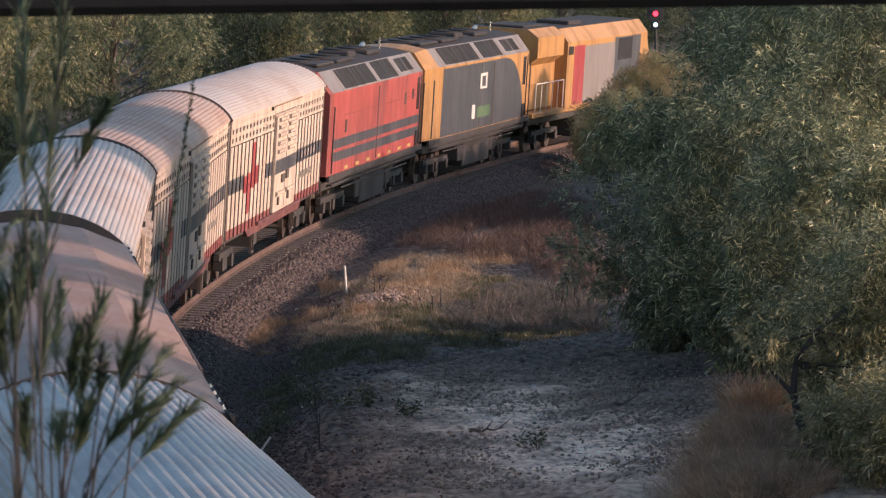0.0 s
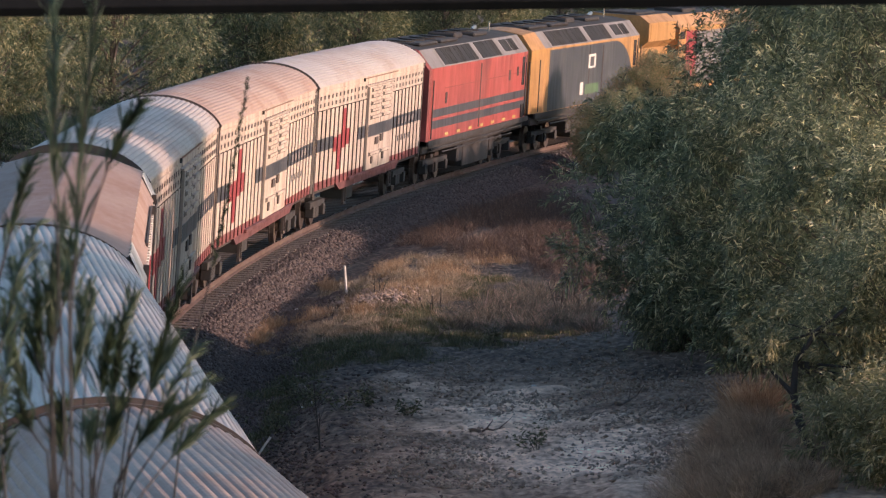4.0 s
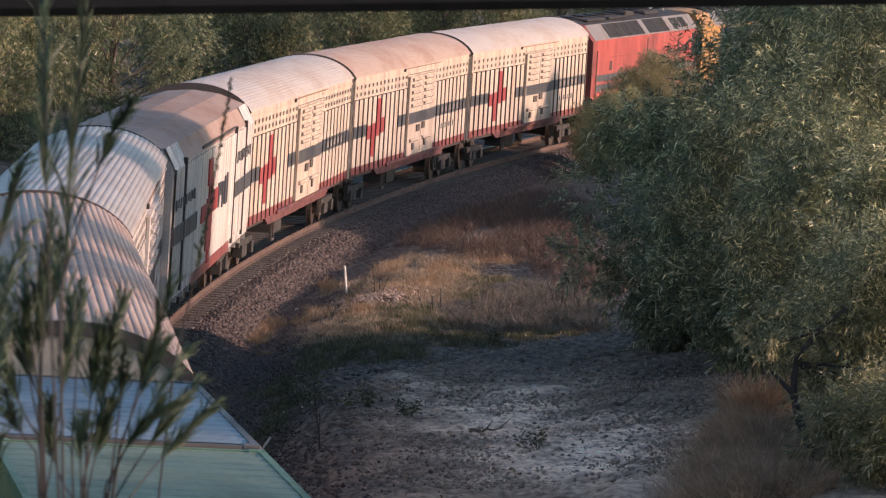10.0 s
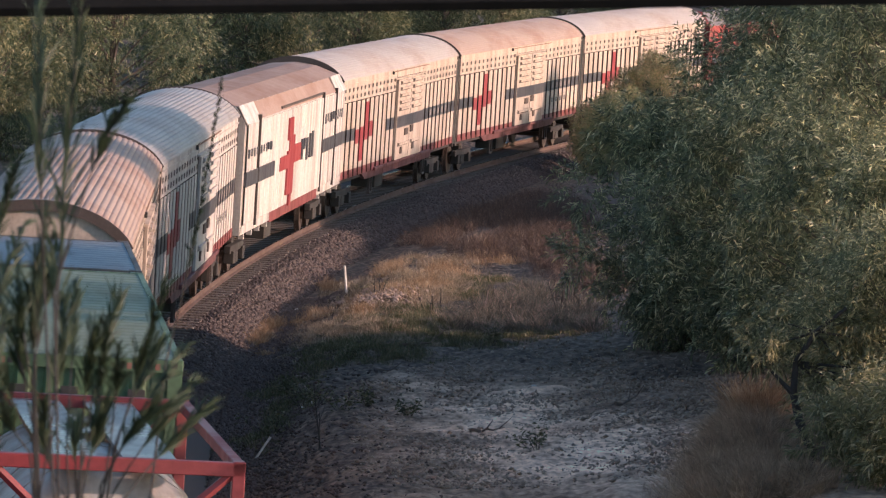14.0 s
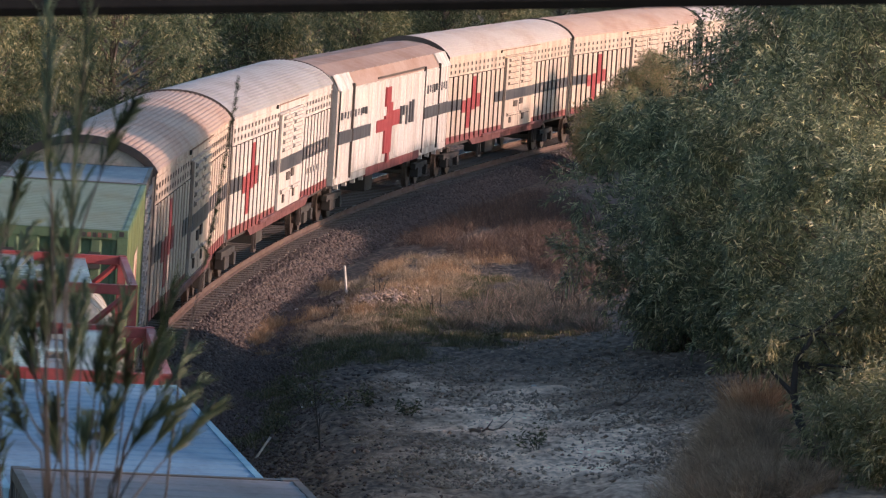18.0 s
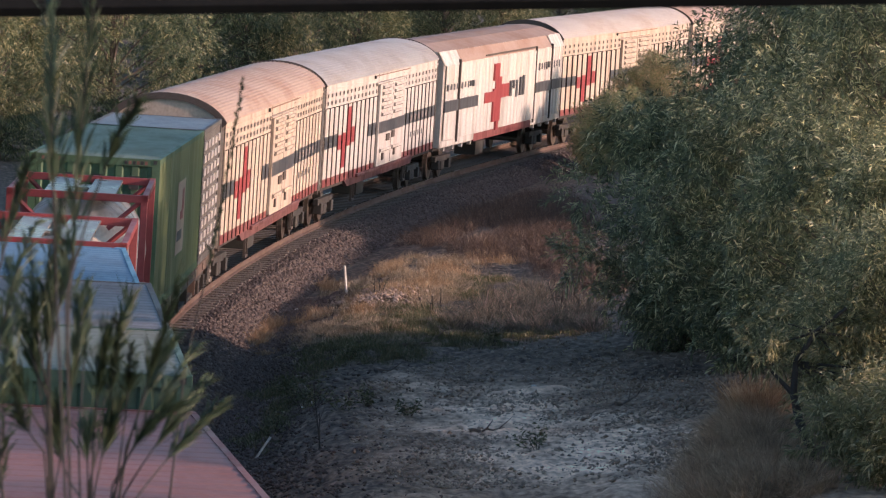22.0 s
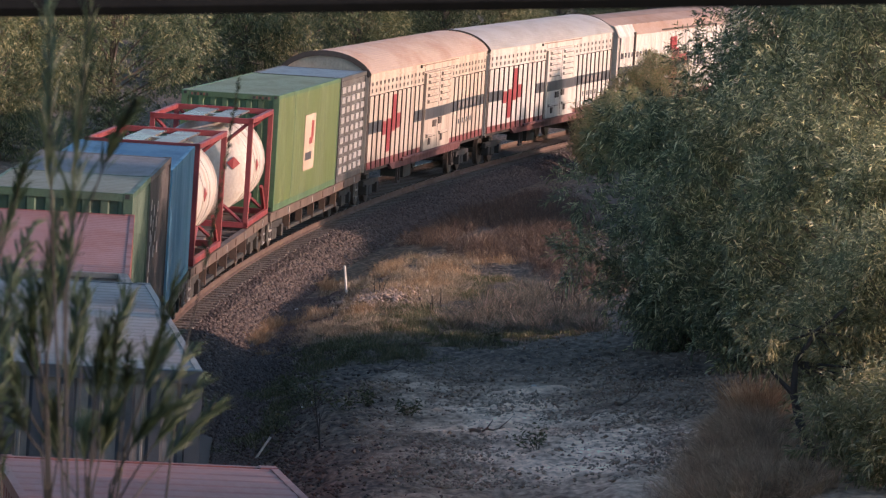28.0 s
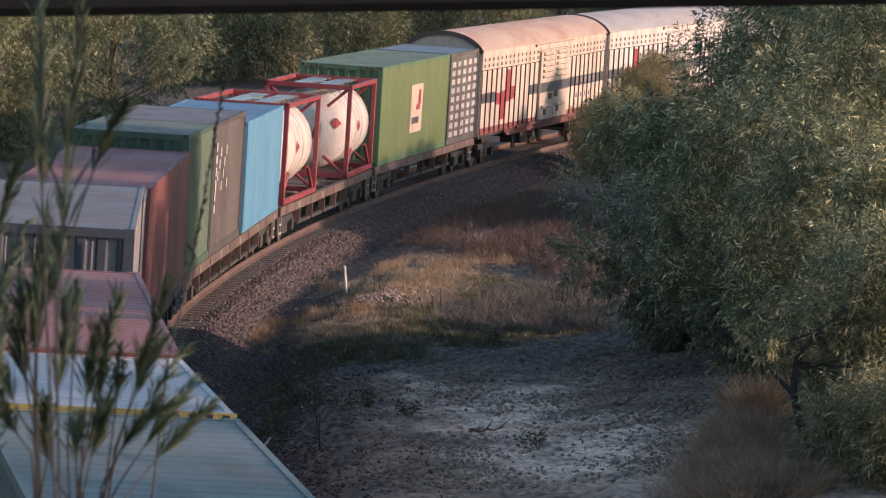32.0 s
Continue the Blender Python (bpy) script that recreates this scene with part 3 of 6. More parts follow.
def louvre_van(L, label, seed):
    """Bogie van with upright slats, two sliding doors, a curved ribbed roof. Its length runs along y."""
    roof_mat, skin = (ROOF_PALE, ROOF_PINK, ROOF_PALE, ROOF_GALV, ROOF_PINK)[seed], (WHITE, WHITE, WHITE, WHITE_C, WHITE)[seed]
    van = empty("louvre_van", label, "railway van", "vans of the train")
    half, eave, top, floor_h = 1.30, 3.86, 4.42, 1.12
    bm = bmesh.new()
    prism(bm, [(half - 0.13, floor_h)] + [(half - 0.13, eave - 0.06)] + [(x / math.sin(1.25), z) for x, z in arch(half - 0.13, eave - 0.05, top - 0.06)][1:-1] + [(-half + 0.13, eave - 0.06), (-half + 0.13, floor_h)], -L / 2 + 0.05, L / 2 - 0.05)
    part("body", bm, SLOT, van, "inner body, painted dark for the shade behind the slats")
    for sy in (-1, 1):
        bm = bmesh.new()
        y0, y1 = sorted((sy * (L / 2 - 0.05), sy * L / 2))
        prism(bm, [(half - 0.02, floor_h - 0.05)] + [(x / math.sin(1.25), z) for x, z in arch(half - 0.02, eave, top - 0.02)] + [(-half + 0.02, floor_h - 0.05)], y0, y1)
        part("end_wall", bm, skin, van, "cream sheet end wall")
        for x in (-0.9, -0.3, 0.3, 0.9):
            ya_, yb_ = sorted((sy * (L / 2 - 0.02), sy * (L / 2 + 0.05)))
            part("end_rib", boxes((x - 0.05, x + 0.05, ya_, yb_, floor_h, eave - 0.1)), ROOF_GALV, van)
    van_roof(van, L, half + 0.02, eave, top, roof_mat)
    end_trim(van, L, half + 0.025, eave, top, RUST)
    d0, d1 = -L / 2 + L * 0.44, -L / 2 + L * 0.665       # the doorway
    ya = -L / 2 + 4.05                                   # middle of the cross
    for sx in (-1, 1):
        f0, f1 = sx * (half - 0.13), sx * half
        xa, xb = min(f0, f1), max(f0, f1)
        # slats
        spans = [(-L / 2 + 0.16, d0 - 0.1), (d1 + 0.1, L / 2 - 0.16)]
        for a, b in spans:
            n = round((b - a) / 0.78)
            p = (b - a) / n
            for i in range(n):
                y0, y1 = a + i * p + 0.13, a + (i + 1) * p - 0.13
                c = (y0 + y1) / 2
                cuts = [(1.12, 1.34, 1), (1.34, 3.22, 0)]
                banded = c < ya - 1.2 or c > d0 - 1.5
                step = math.floor((c - ya) / p + 1.5)
                if 0 <= step <= 3:
                    lo, hi = ((2.02, 2.42), (1.50, 2.46), (2.06, 3.14), (2.12, 2.56))[step]
                    cuts = [(1.12, 1.34, 1), (1.34, lo, 0), (lo, hi, 2), (hi, 3.22, 0)]
                elif banded:
                    cuts = [(1.12, 1.34, 1), (1.34, 2.14, 0), (2.14, 2.48, 3), (2.48, 3.22, 0)]
                bm = bmesh.new()
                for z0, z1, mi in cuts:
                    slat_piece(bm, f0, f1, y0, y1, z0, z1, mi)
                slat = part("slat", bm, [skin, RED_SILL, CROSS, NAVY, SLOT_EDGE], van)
                if c > d1 and 1 < i < 7:
                    e0, e1 = sorted((f1, f1 + sx * 0.004))
                    part("letter_bar", boxes((e0, e1, c - 0.16, c + 0.16, 2.22, 2.40)), LETTER, slat)
                    if seed != 2 and i < 6:
                        part("code_bar", boxes((e0, e1, c - 0.13, c + 0.13, 1.72, 1.88)), NAVY, slat)
            # perforated band over the slats
            bm = bmesh.new()
            box(bm, min(f0, f1 - sx * 0.012), max(f0, f1 - sx * 0.012), a - 0.05, b + 0.05, 3.24, eave)
            part("vent_panel", bm, skin, van)
            # flat near-black plates stand in for the shade inside the holes
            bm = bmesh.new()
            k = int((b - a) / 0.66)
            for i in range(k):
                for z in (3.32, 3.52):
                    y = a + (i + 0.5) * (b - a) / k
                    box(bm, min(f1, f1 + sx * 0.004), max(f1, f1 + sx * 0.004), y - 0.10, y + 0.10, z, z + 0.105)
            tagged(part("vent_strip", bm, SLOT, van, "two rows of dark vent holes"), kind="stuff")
            bm = bmesh.new()
            box(bm, min(f1, f1 + sx * 0.012), max(f1, f1 + sx * 0.012), a - 0.1, b + 0.1, 3.72, 3.75)
            part("cornice", bm, skin, van)
        # door
        door = part("door", bevel(boxes((min(f0, f1 + sx * 0.06), max(f0, f1 + sx * 0.06), d0, d1, 1.20, 3.56)), 0.012), [skin], van, "white sliding door with stamped vents")
        g = f1 + sx * 0.062
        wide = (d1 - d0) * 0.36
        for q in (0.08, 0.56):
            for z in (1.62, 2.66, 2.86, 3.06, 3.26, 3.44):
                y = d0 + (d1 - d0) * q
                part("door_vent", boxes((min(g, g + sx * 0.05), max(g, g + sx * 0.05), y, y + wide, z, z + 0.07)), skin, door)
                # dark L-shaped plates paint the shadow below and beside each vent
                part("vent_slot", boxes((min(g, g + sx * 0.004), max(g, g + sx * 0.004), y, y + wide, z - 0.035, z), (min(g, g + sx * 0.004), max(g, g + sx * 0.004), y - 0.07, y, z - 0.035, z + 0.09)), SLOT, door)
        part("door_seam", boxes((min(g, g + sx * 0.004), max(g, g + sx * 0.004), d0 + (d1 - d0) * 0.495, d0 + (d1 - d0) * 0.505, 1.24, 3.54)), RUST, door)
        bm = boxes((min(g, g + sx * 0.006), max(g, g + sx * 0.006), d0 + 0.02, d1 - 0.02, 2.14, 2.48))
        part("band", bm, NAVY, door, "dark painted band")
        for q, w, z in ((0.30, 0.62, 1.88), (0.52, 0.50, 1.93), (0.16, 0.30, 1.36), (0.62, 0.30, 1.40)):
            y = d0 + (d1 - d0) * q
            part("latch", boxes((min(g, g + sx * 0.03), max(g, g + sx * 0.03), y, y + w, z, z + 0.2)), RUST, door, "rusty latch plate")
        for y in (d0 - 0.10, d1 + 0.02):
            part("door_post", boxes((xa, xb, y, y + 0.08, 1.2, 3.6)), RUST, van)
        part("door_header", boxes((xa, xb, d0 - 0.05, d1 + 0.05, 3.63, eave)), skin, van)
        part("door_track", boxes((min(f1, f1 + sx * 0.07), max(f1, f1 + sx * 0.07), d0 - 0.6, d1 + 0.3, 3.585, 3.62)), skin, van)
        for y in (-L / 2 + 0.02, L / 2 - 0.15):
            part("corner_post", boxes((xa, xb, y, y + 0.13, 1.0, eave)), RUST, van)
        # sill, deeper at mid-length
        bm = bmesh.new()
        q = [(-L / 2 + 0.1, 1.11), (-L / 2 + 4.3, 1.11), (-L / 2 + 5.0, 0.91), (L / 2 - 5.0, 0.91), (L / 2 - 4.3, 1.11), (L / 2 - 0.1, 1.11)]
        x0, x1 = sx * (half - 0.14), sx * (half - 0.03)
        v = [[bm.verts.new((x, y, z)) for y, z in q] + [bm.verts.new((x, y, 1.20)) for y, z in q[::-1]] for x in (x0, x1)]
        for w in v:
            bm.faces.new(w)
        for i in range(len(v[0])):
            j = (i + 1) % len(v[0])
            bm.faces.new((v[0][i], v[0][j], v[1][j], v[1][i]))
        bmesh.ops.recalc_face_normals(bm, faces=bm.faces[:])
        part("sill", bm, SILL_GRIME, van, "grimy dark red side sill")
        x0, x1 = sorted((sx * (half - 0.03), sx * (half + 0.07)))
        part("door_rail", bevel(boxes((x0, x1, -L / 2 + 6.2, L / 2 - 5.4, 1.10, 1.19)), 0.012), SILL_GRIME, van, "grimy red rail under the doors")
        part("roof_gutter", boxes((min(f1, f1 + sx * 0.025), max(f1, f1 + sx * 0.025), d0 - 1.0, d1 + 1.2, eave - 0.055, eave - 0.03)), RUST_STAIN, van)
        part("track_bracket", boxes((min(f1, f1 + sx * 0.09), max(f1, f1 + sx * 0.05), d0 - 1.0, d0 - 0.90, eave - 0.11, eave - 0.02)), BLACK, van)
    part("underframe", bevel(boxes((-0.25, 0.25, -L / 2 + 0.3, L / 2 - 0.3, 0.75, 1.12), (-1.2, 1.2, -L / 2 + 0.1, L / 2 - 0.1, 1.0, 1.12), (-0.7, -0.2, 1.0, 2.3, 0.42, 0.8), (0.3, 1.0, -2.6, -1.2, 0.45, 0.9)), 0.01), DARK, van)
    for y in (-L / 2 + 6.2, L / 2 - 6.0):
        part("step", boxes((1.17, 1.23, y, y + 0.06, 0.45, 1.0), (1.17, 1.23, y + 0.4, y + 0.46, 0.45, 1.0), (1.16, 1.24, y - 0.02, y + 0.48, 0.43, 0.49)), RUST, van)
    running_gear(van, L / 2 - 2.6)
    coupler(van, L)
    return van


def steel_van(L, label):
    """Smooth-sided van with a low rusty roof and chamfered eaves."""
    van = empty("steel_van", label, "railway van", "vans of the train")
    half = 1.40
    line = [(half, 1.1), (half, 3.72), (1.18, 4.06), (0.6, 4.26), (0, 4.32), (-0.6, 4.26), (-1.18, 4.06), (-half, 3.72), (-half, 1.1)]
    bm = bmesh.new()
    prism(bm, line, -L / 2, L / 2)
    part("body", bm, WHITE_B, van)
    up = [(1.20, 4.065), (0.6, 4.27), (0, 4.33), (-0.6, 4.27), (-1.20, 4.065)]
    verts, faces = [], []
    n = 40
    for j in range(n + 1):
        for x, z in up:
            verts.append((x, -L / 2 + L * j / n, z + 0.012 * (j % 2)))
    faces = [(j * 5 + i, (j + 1) * 5 + i, (j + 1) * 5 + i + 1, j * 5 + i + 1) for j in range(n) for i in range(4)]
    raw("roof", verts, faces, ROOF_RUST, van)
    for sx in (-1, 1):
        bm = bmesh.new()
        sheet(bm, corrugate(L - 5.4, 1.35, 0.010), 0, 1, lambda a, o, k: (sx * (1.425 - 0.22 * k + 0.84 * o), -L / 2 + 2.9 + a, 3.70 + 0.37 * k + 0.54 * o))
        part("eave_sheet", bm, ROOF_RUST, van, "rusty roof sheet folded over the eave")
        for y0, y1 in ((-L / 2, -L / 2 + 2.8), (L / 2 - 2.4, L / 2)):
            bm = bmesh.new()
            sheet(bm, corrugate(y1 - y0, 0.7, 0.03), 0, 1, lambda a, o, k: (sx * (1.45 - 0.23 * k + 0.84 * o), y0 + a, 3.66 + 0.43 * k + 0.54 * o))
            part("eave_cap", bm, WHITE_B, van, "white pressed cap over the eave")
    for sx in (-1, 1):
        g = sx * half

        def plate(name, y0, y1, z0, z1, m, out=0.012, lab=""):
            return part(name, boxes((min(g - sx * 0.01, g + sx * out), max(g - sx * 0.01, g + sx * out), y0, y1, z0, z1)), m, van, lab)
        # vertical pressings
        bm = bmesh.new()
        pts = corrugate(L - 0.6, 0.62, 0.045)
        sheet(bm, pts, 1.32, 3.66, lambda a, o, z: (g + sx * (0.05 + o), -L / 2 + 0.3 + a, z))
        part("side_sheet", bm, WHITE_B, van, "white pressed side sheets")
        for y in (-L / 2 + 2.6, L / 2 - 5.6, L / 2 - 2.4):
            plate("door_gap", y - 0.06, y + 0.06, 1.2, 3.8, SLOT, 0.07)
        for a, b in ((-L / 2 + 0.3, -L / 2 + 2.5), (-L / 2 + 2.75, -L / 2 + 5.9), (L / 2 - 5.4, L / 2 - 2.5), (L / 2 - 2.25, L / 2 - 0.3)):
            plate("band", a, b, 2.20, 2.55, NAVY, 0.066, "dark painted band")
        c = -L / 2 + 9.2
        plate("cross", c - 0.55, c + 0.35, 2.9, 3.46, CROSS, 0.07)
        plate("cross", c - 0.35, c + 0.75, 2.62, 3.0, CROSS, 0.074)
        plate("cross", c - 0.55, c + 0.75, 1.55, 2.64, CROSS, 0.07)
        plate("cross", c - 2.2, c - 0.5, 2.22, 2.56, CROSS, 0.074)
        plate("cross", c + 0.7, c + 2.2, 2.30, 2.74, CROSS, 0.074)
        plate("cross", c + 0.1, c + 0.5, 1.26, 1.56, CROSS, 0.07)
        for k, (y0, z0, z1) in enumerate(((c + 2.5, 2.28, 2.80), (c + 3.0, 2.52, 2.80), (c + 3.6, 2.22, 2.78), (c + 4.4, 2.24, 2.86), (c + 4.9, 2.24, 2.90))):
            plate("letter_bar", y0, y0 + 0.28, z0, z1, NAVY, 0.068)
        for k in range(9):
            y = -L / 2 + 0.6 + k * 0.50 + (0.35 if k > 3 else 0)
            plate("letter_bar", y, y + 0.20, 2.86 + 0.03 * (k % 2), 3.06, NAVY, 0.066)
            y = L / 2 - 5.0 + k * 0.50
            plate("letter_bar", y, y + 0.20, 2.95 + 0.04 * (k % 3 == 1), 3.20, NAVY, 0.066)
        plate("eave_flash", -L / 2 + 7.2, L / 2 - 5.6, 3.74, 3.80, RUST, 0.02)
        x0, x1 = sorted((g - sx * 0.1, g + sx * 0.02))
        part("sill", boxes((x0, x1, -L / 2 + 5.7, L / 2 - 5.9, 1.06, 1.30)), RED_SILL, van, "faded red side sill")
        for y0, y1 in ((-L / 2 + 0.1, -L / 2 + 5.68), (L / 2 - 5.88, L / 2 - 0.1)):
            part("skirt", boxes((x0, x1, y0, y1, 1.12, 1.30)), WHITE_B, van)
            for y in np.arange(y0 + 0.6, y1, 1.5):
                part("skirt_bracket", boxes((x0, x1, y, y + 0.12, 0.98, 1.12)), WHITE_B, van)
    part("underframe", bevel(boxes((-0.25, 0.25, -L / 2 + 0.3, L / 2 - 0.3, 0.75, 1.1), (-1.2, 1.2, -L / 2 + 0.1, L / 2 - 0.1, 1.0, 1.12), (0.3, 1.0, -2.6, -1.2, 0.45, 0.9)), 0.01), DARK, van)
    running_gear(van, L / 2 - 2.6)
    coupler(van, L)
    return van


# ---------------------------------------------------------------- containers and wagons
DECK = 1.10


def container(y0, y1, height, colour, label, roof=None, end=None, smooth_side=None, width=2.44):
    """Shipping container from y0 to y1 (length along y), on its base."""
    L = y1 - y0
    thing = empty("container", label, "shipping container", "containers on the wagons")
    w, h = width / 2, height
    part("body", boxes((-w + 0.06, w - 0.06, -L / 2 + 0.06, L / 2 - 0.06, 0.05, h - 0.03)), colour, thing)
    for sx in (-1, 1):
        bm = bmesh.new()
        sheet(bm, corrugate(L - 0.3, 0.28, 0.036), 0.16, h - 0.12, lambda a, o, z: (sx * (w - 0.018 + o), -L / 2 + 0.15 + a, z))
        part("side_panel", bm, smooth_side or colour, thing)
        if smooth_side:
            part("side_cover", boxes((min(sx * (w - 0.03), sx * (w - 0.004)), max(sx * (w - 0.03), sx * (w - 0.004)), -L / 2 + 0.12, L / 2 - 0.12, 0.14, h - 0.1)), smooth_side, thing)
        part("bottom_rail", boxes((min(sx * (w - 0.07), sx * w), max(sx * (w - 0.07), sx * w), -L / 2, L / 2, 0, 0.16)), colour, thing)
        part("top_rail", boxes((min(sx * (w - 0.07), sx * w), max(sx * (w - 0.07), sx * w), -L / 2, L / 2, h - 0.10, h - 0.005)), colour, thing)
    for sy in (-1, 1):
        bm = bmesh.new()
        sheet(bm, corrugate(2 * w - 0.34, 0.30, 0.045), 0.16, h - 0.14, lambda a, o, z: (-w + 0.17 + a, sy * (L / 2 - 0.02 + o), z))
        part("end_panel", bm, end or colour, thing)
        for z0, z1 in ((h - 0.14, h - 0.01), (0, 0.16)):
            part("end_rail", boxes((-w, w, min(sy * L / 2, sy * (L / 2 - 0.09)), max(sy * L / 2, sy * (L / 2 - 0.09)), z0, z1)), end or colour, thing)
        for sx in (-1, 1):
            part("corner_post", boxes((min(sx * (w - 0.15), sx * (w + 0.002)), max(sx * (w - 0.15), sx * (w + 0.002)), min(sy * (L / 2 + 0.002), sy * (L / 2 - 0.12)), max(sy * (L / 2 + 0.002), sy * (L / 2 - 0.12)), 0.1, h - 0.1)), end or colour, thing)
            for z in (0.0, h - 0.118):
                c = part("corner_casting", bevel(boxes((min(sx * (w - 0.162), sx * (w + 0.006)), max(sx * (w - 0.162), sx * (w + 0.006)), min(sy * (L / 2 + 0.006), sy * (L / 2 - 0.178)), max(sy * (L / 2 + 0.006), sy * (L / 2 - 0.178)), z, z + 0.118)), 0.01), end or colour, thing)
                e = sy * (L / 2 + 0.007)
                part("lock_hole", boxes((sx * (w - 0.09) - 0.035, sx * (w - 0.09) + 0.035, min(e, e + sy * 0.002), max(e, e + sy * 0.002), z + 0.025, z + 0.095)), BLACK, c)
    bm = bmesh.new()
    sheet(bm, corrugate(L - 0.36, 0.42, 0.008), -w + 0.06, w - 0.06, lambda a, o, x: (x, -L / 2 + 0.18 + a, h - 0.012 + o))
    part("roof", bm, roof or colour, thing)
    return thing


def hazard(thing, L, w, h, where=((-1, -1), (-1, 1))):
    """Black and yellow bars at the top of an end."""
    for sy, sx in where:
        for k in range(6):
            x = sx * (w - 0.26 - 0.075 * k)
            part("hazard_bar", boxes((x - 0.026, x + 0.026, min(sy * (L / 2 + 0.001), sy * (L / 2 + 0.006)), max(sy * (L / 2 + 0.001), sy * (L / 2 + 0.006)), h - 0.115, h - 0.05)), (HAZARD_RED, BLACK)[k % 2], thing)


def open_bin(L, height, label):
    """Open-topped steel bin with pale rails, its inner walls streaked with rust."""
    thing = empty("open_container", label, "open container", "containers on the wagons")
    w, h = 1.21, height
    part("bin_floor", boxes((-w, w, -L / 2, L / 2, 0.0, 0.12)), RUST, thing)
    for sx in (-1, 1):
        x0, x1 = sorted((sx * (w - 0.05), sx * w))
        part("side_wall", boxes((x0, x1, -L / 2, L / 2, 0.12, h - 0.08)), BIN_WALL, thing, "pale inner wall with rust streaks")
        x0, x1 = sorted((sx * (w - 0.12), sx * (w + 0.02)))
        part("top_rail", bevel(boxes((x0, x1, -L / 2, L / 2, h - 0.08, h)), 0.01), STEP_PAINT, thing)
    for sy in (-1, 1):
        y0, y1 = sorted((sy * (L / 2 - 0.05), sy * L / 2))
        part("end_wall", boxes((-w + 0.05, w - 0.05, y0, y1, 0.12, h - 0.08)), BIN_WALL, thing, "pale inner wall with rust streaks")
        y0, y1 = sorted((sy * (L / 2 - 0.10), sy * (L / 2 + 0.02)))
        part("top_rail", bevel(boxes((-w + 0.12, w - 0.12, y0, y1, h - 0.08, h)), 0.01), STEP_PAINT, thing)
    return thing


def flat_wagon(L, label, rails=True):
    wagon = empty("flat_wagon", label, "flat wagon", "wagons of the train")
    part("centre_sill", bevel(boxes((-0.55, 0.55, -L / 2, L / 2, 0.62, 1.05)), 0.01), WAGON_RUST, wagon)
    for y in np.arange(-L / 2 + 0.3, L / 2 - 0.2, 2.0):
        part("cross_beam", boxes((-1.2, 1.2, y - 0.14, y + 0.14, 0.98, 1.07)), WAGON_RUST, wagon)
    for sx in (-1, 1):
        bm = bmesh.new()
        x0, x1 = sorted((sx * 1.08, sx * 1.22))
        q = [(-L / 2 + 0.1, 0.86), (L / 2 - 0.1, 0.86)]
        v = [[bm.verts.new((x, y, z)) for y, z in q] + [bm.verts.new((x, y, 1.08)) for y, z in q[::-1]] for x in (x0, x1)]
        for w in v:
            bm.faces.new(w)
        for i in range(len(v[0])):
            j = (i + 1) % len(v[0])
            bm.faces.new((v[0][i], v[0][j], v[1][j], v[1][i]))
        bmesh.ops.recalc_face_normals(bm, faces=bm.faces[:])
        part("side_sill", bm, WAGON_RUST, wagon)
        for y in np.arange(-L / 2 + 4.4, L / 2 - 4.0, 2.4):
            part("stanchion", boxes((min(sx * 0.98, sx * 1.14), max(sx * 0.98, sx * 1.14), y - 0.05, y + 0.05, 0.42, 0.88)), WAGON_RUST, wagon)
        part("truss_rail", boxes((min(sx * 1.0, sx * 1.10), max(sx * 1.0, sx * 1.10), -L / 2 + 4.2, L / 2 - 4.2, 0.40, 0.48)), DARK, wagon)
        for k, y in enumerate(np.arange(-L / 2 + 1.2, L / 2 - 1, 2.3)):
            part("lashing_plate", boxes((sx * 1.225 - 0.012, sx * 1.225 + 0.012, y - 0.10, y + 0.10, 0.90, 1.05)), STEP_PAINT if k % 2 else WAGON_RUST, wagon)
        for y in (-L / 2 + 0.5, L / 2 - 0.5):
            q = sx * 1.15
            part("step", boxes((q - 0.02, q + 0.02, y - 0.27, y - 0.22, 0.36, 0.95), (q - 0.02, q + 0.02, y + 0.22, y + 0.27, 0.36, 0.95), (q - 0.03, q + 0.03, y - 0.28, y + 0.28, 0.38, 0.43), (q - 0.03, q + 0.03, y - 0.28, y + 0.28, 0.60, 0.64)), STEP_PAINT, wagon)
    running_gear(wagon, L / 2 - 2.4)
    coupler(wagon, L)
    return wagon


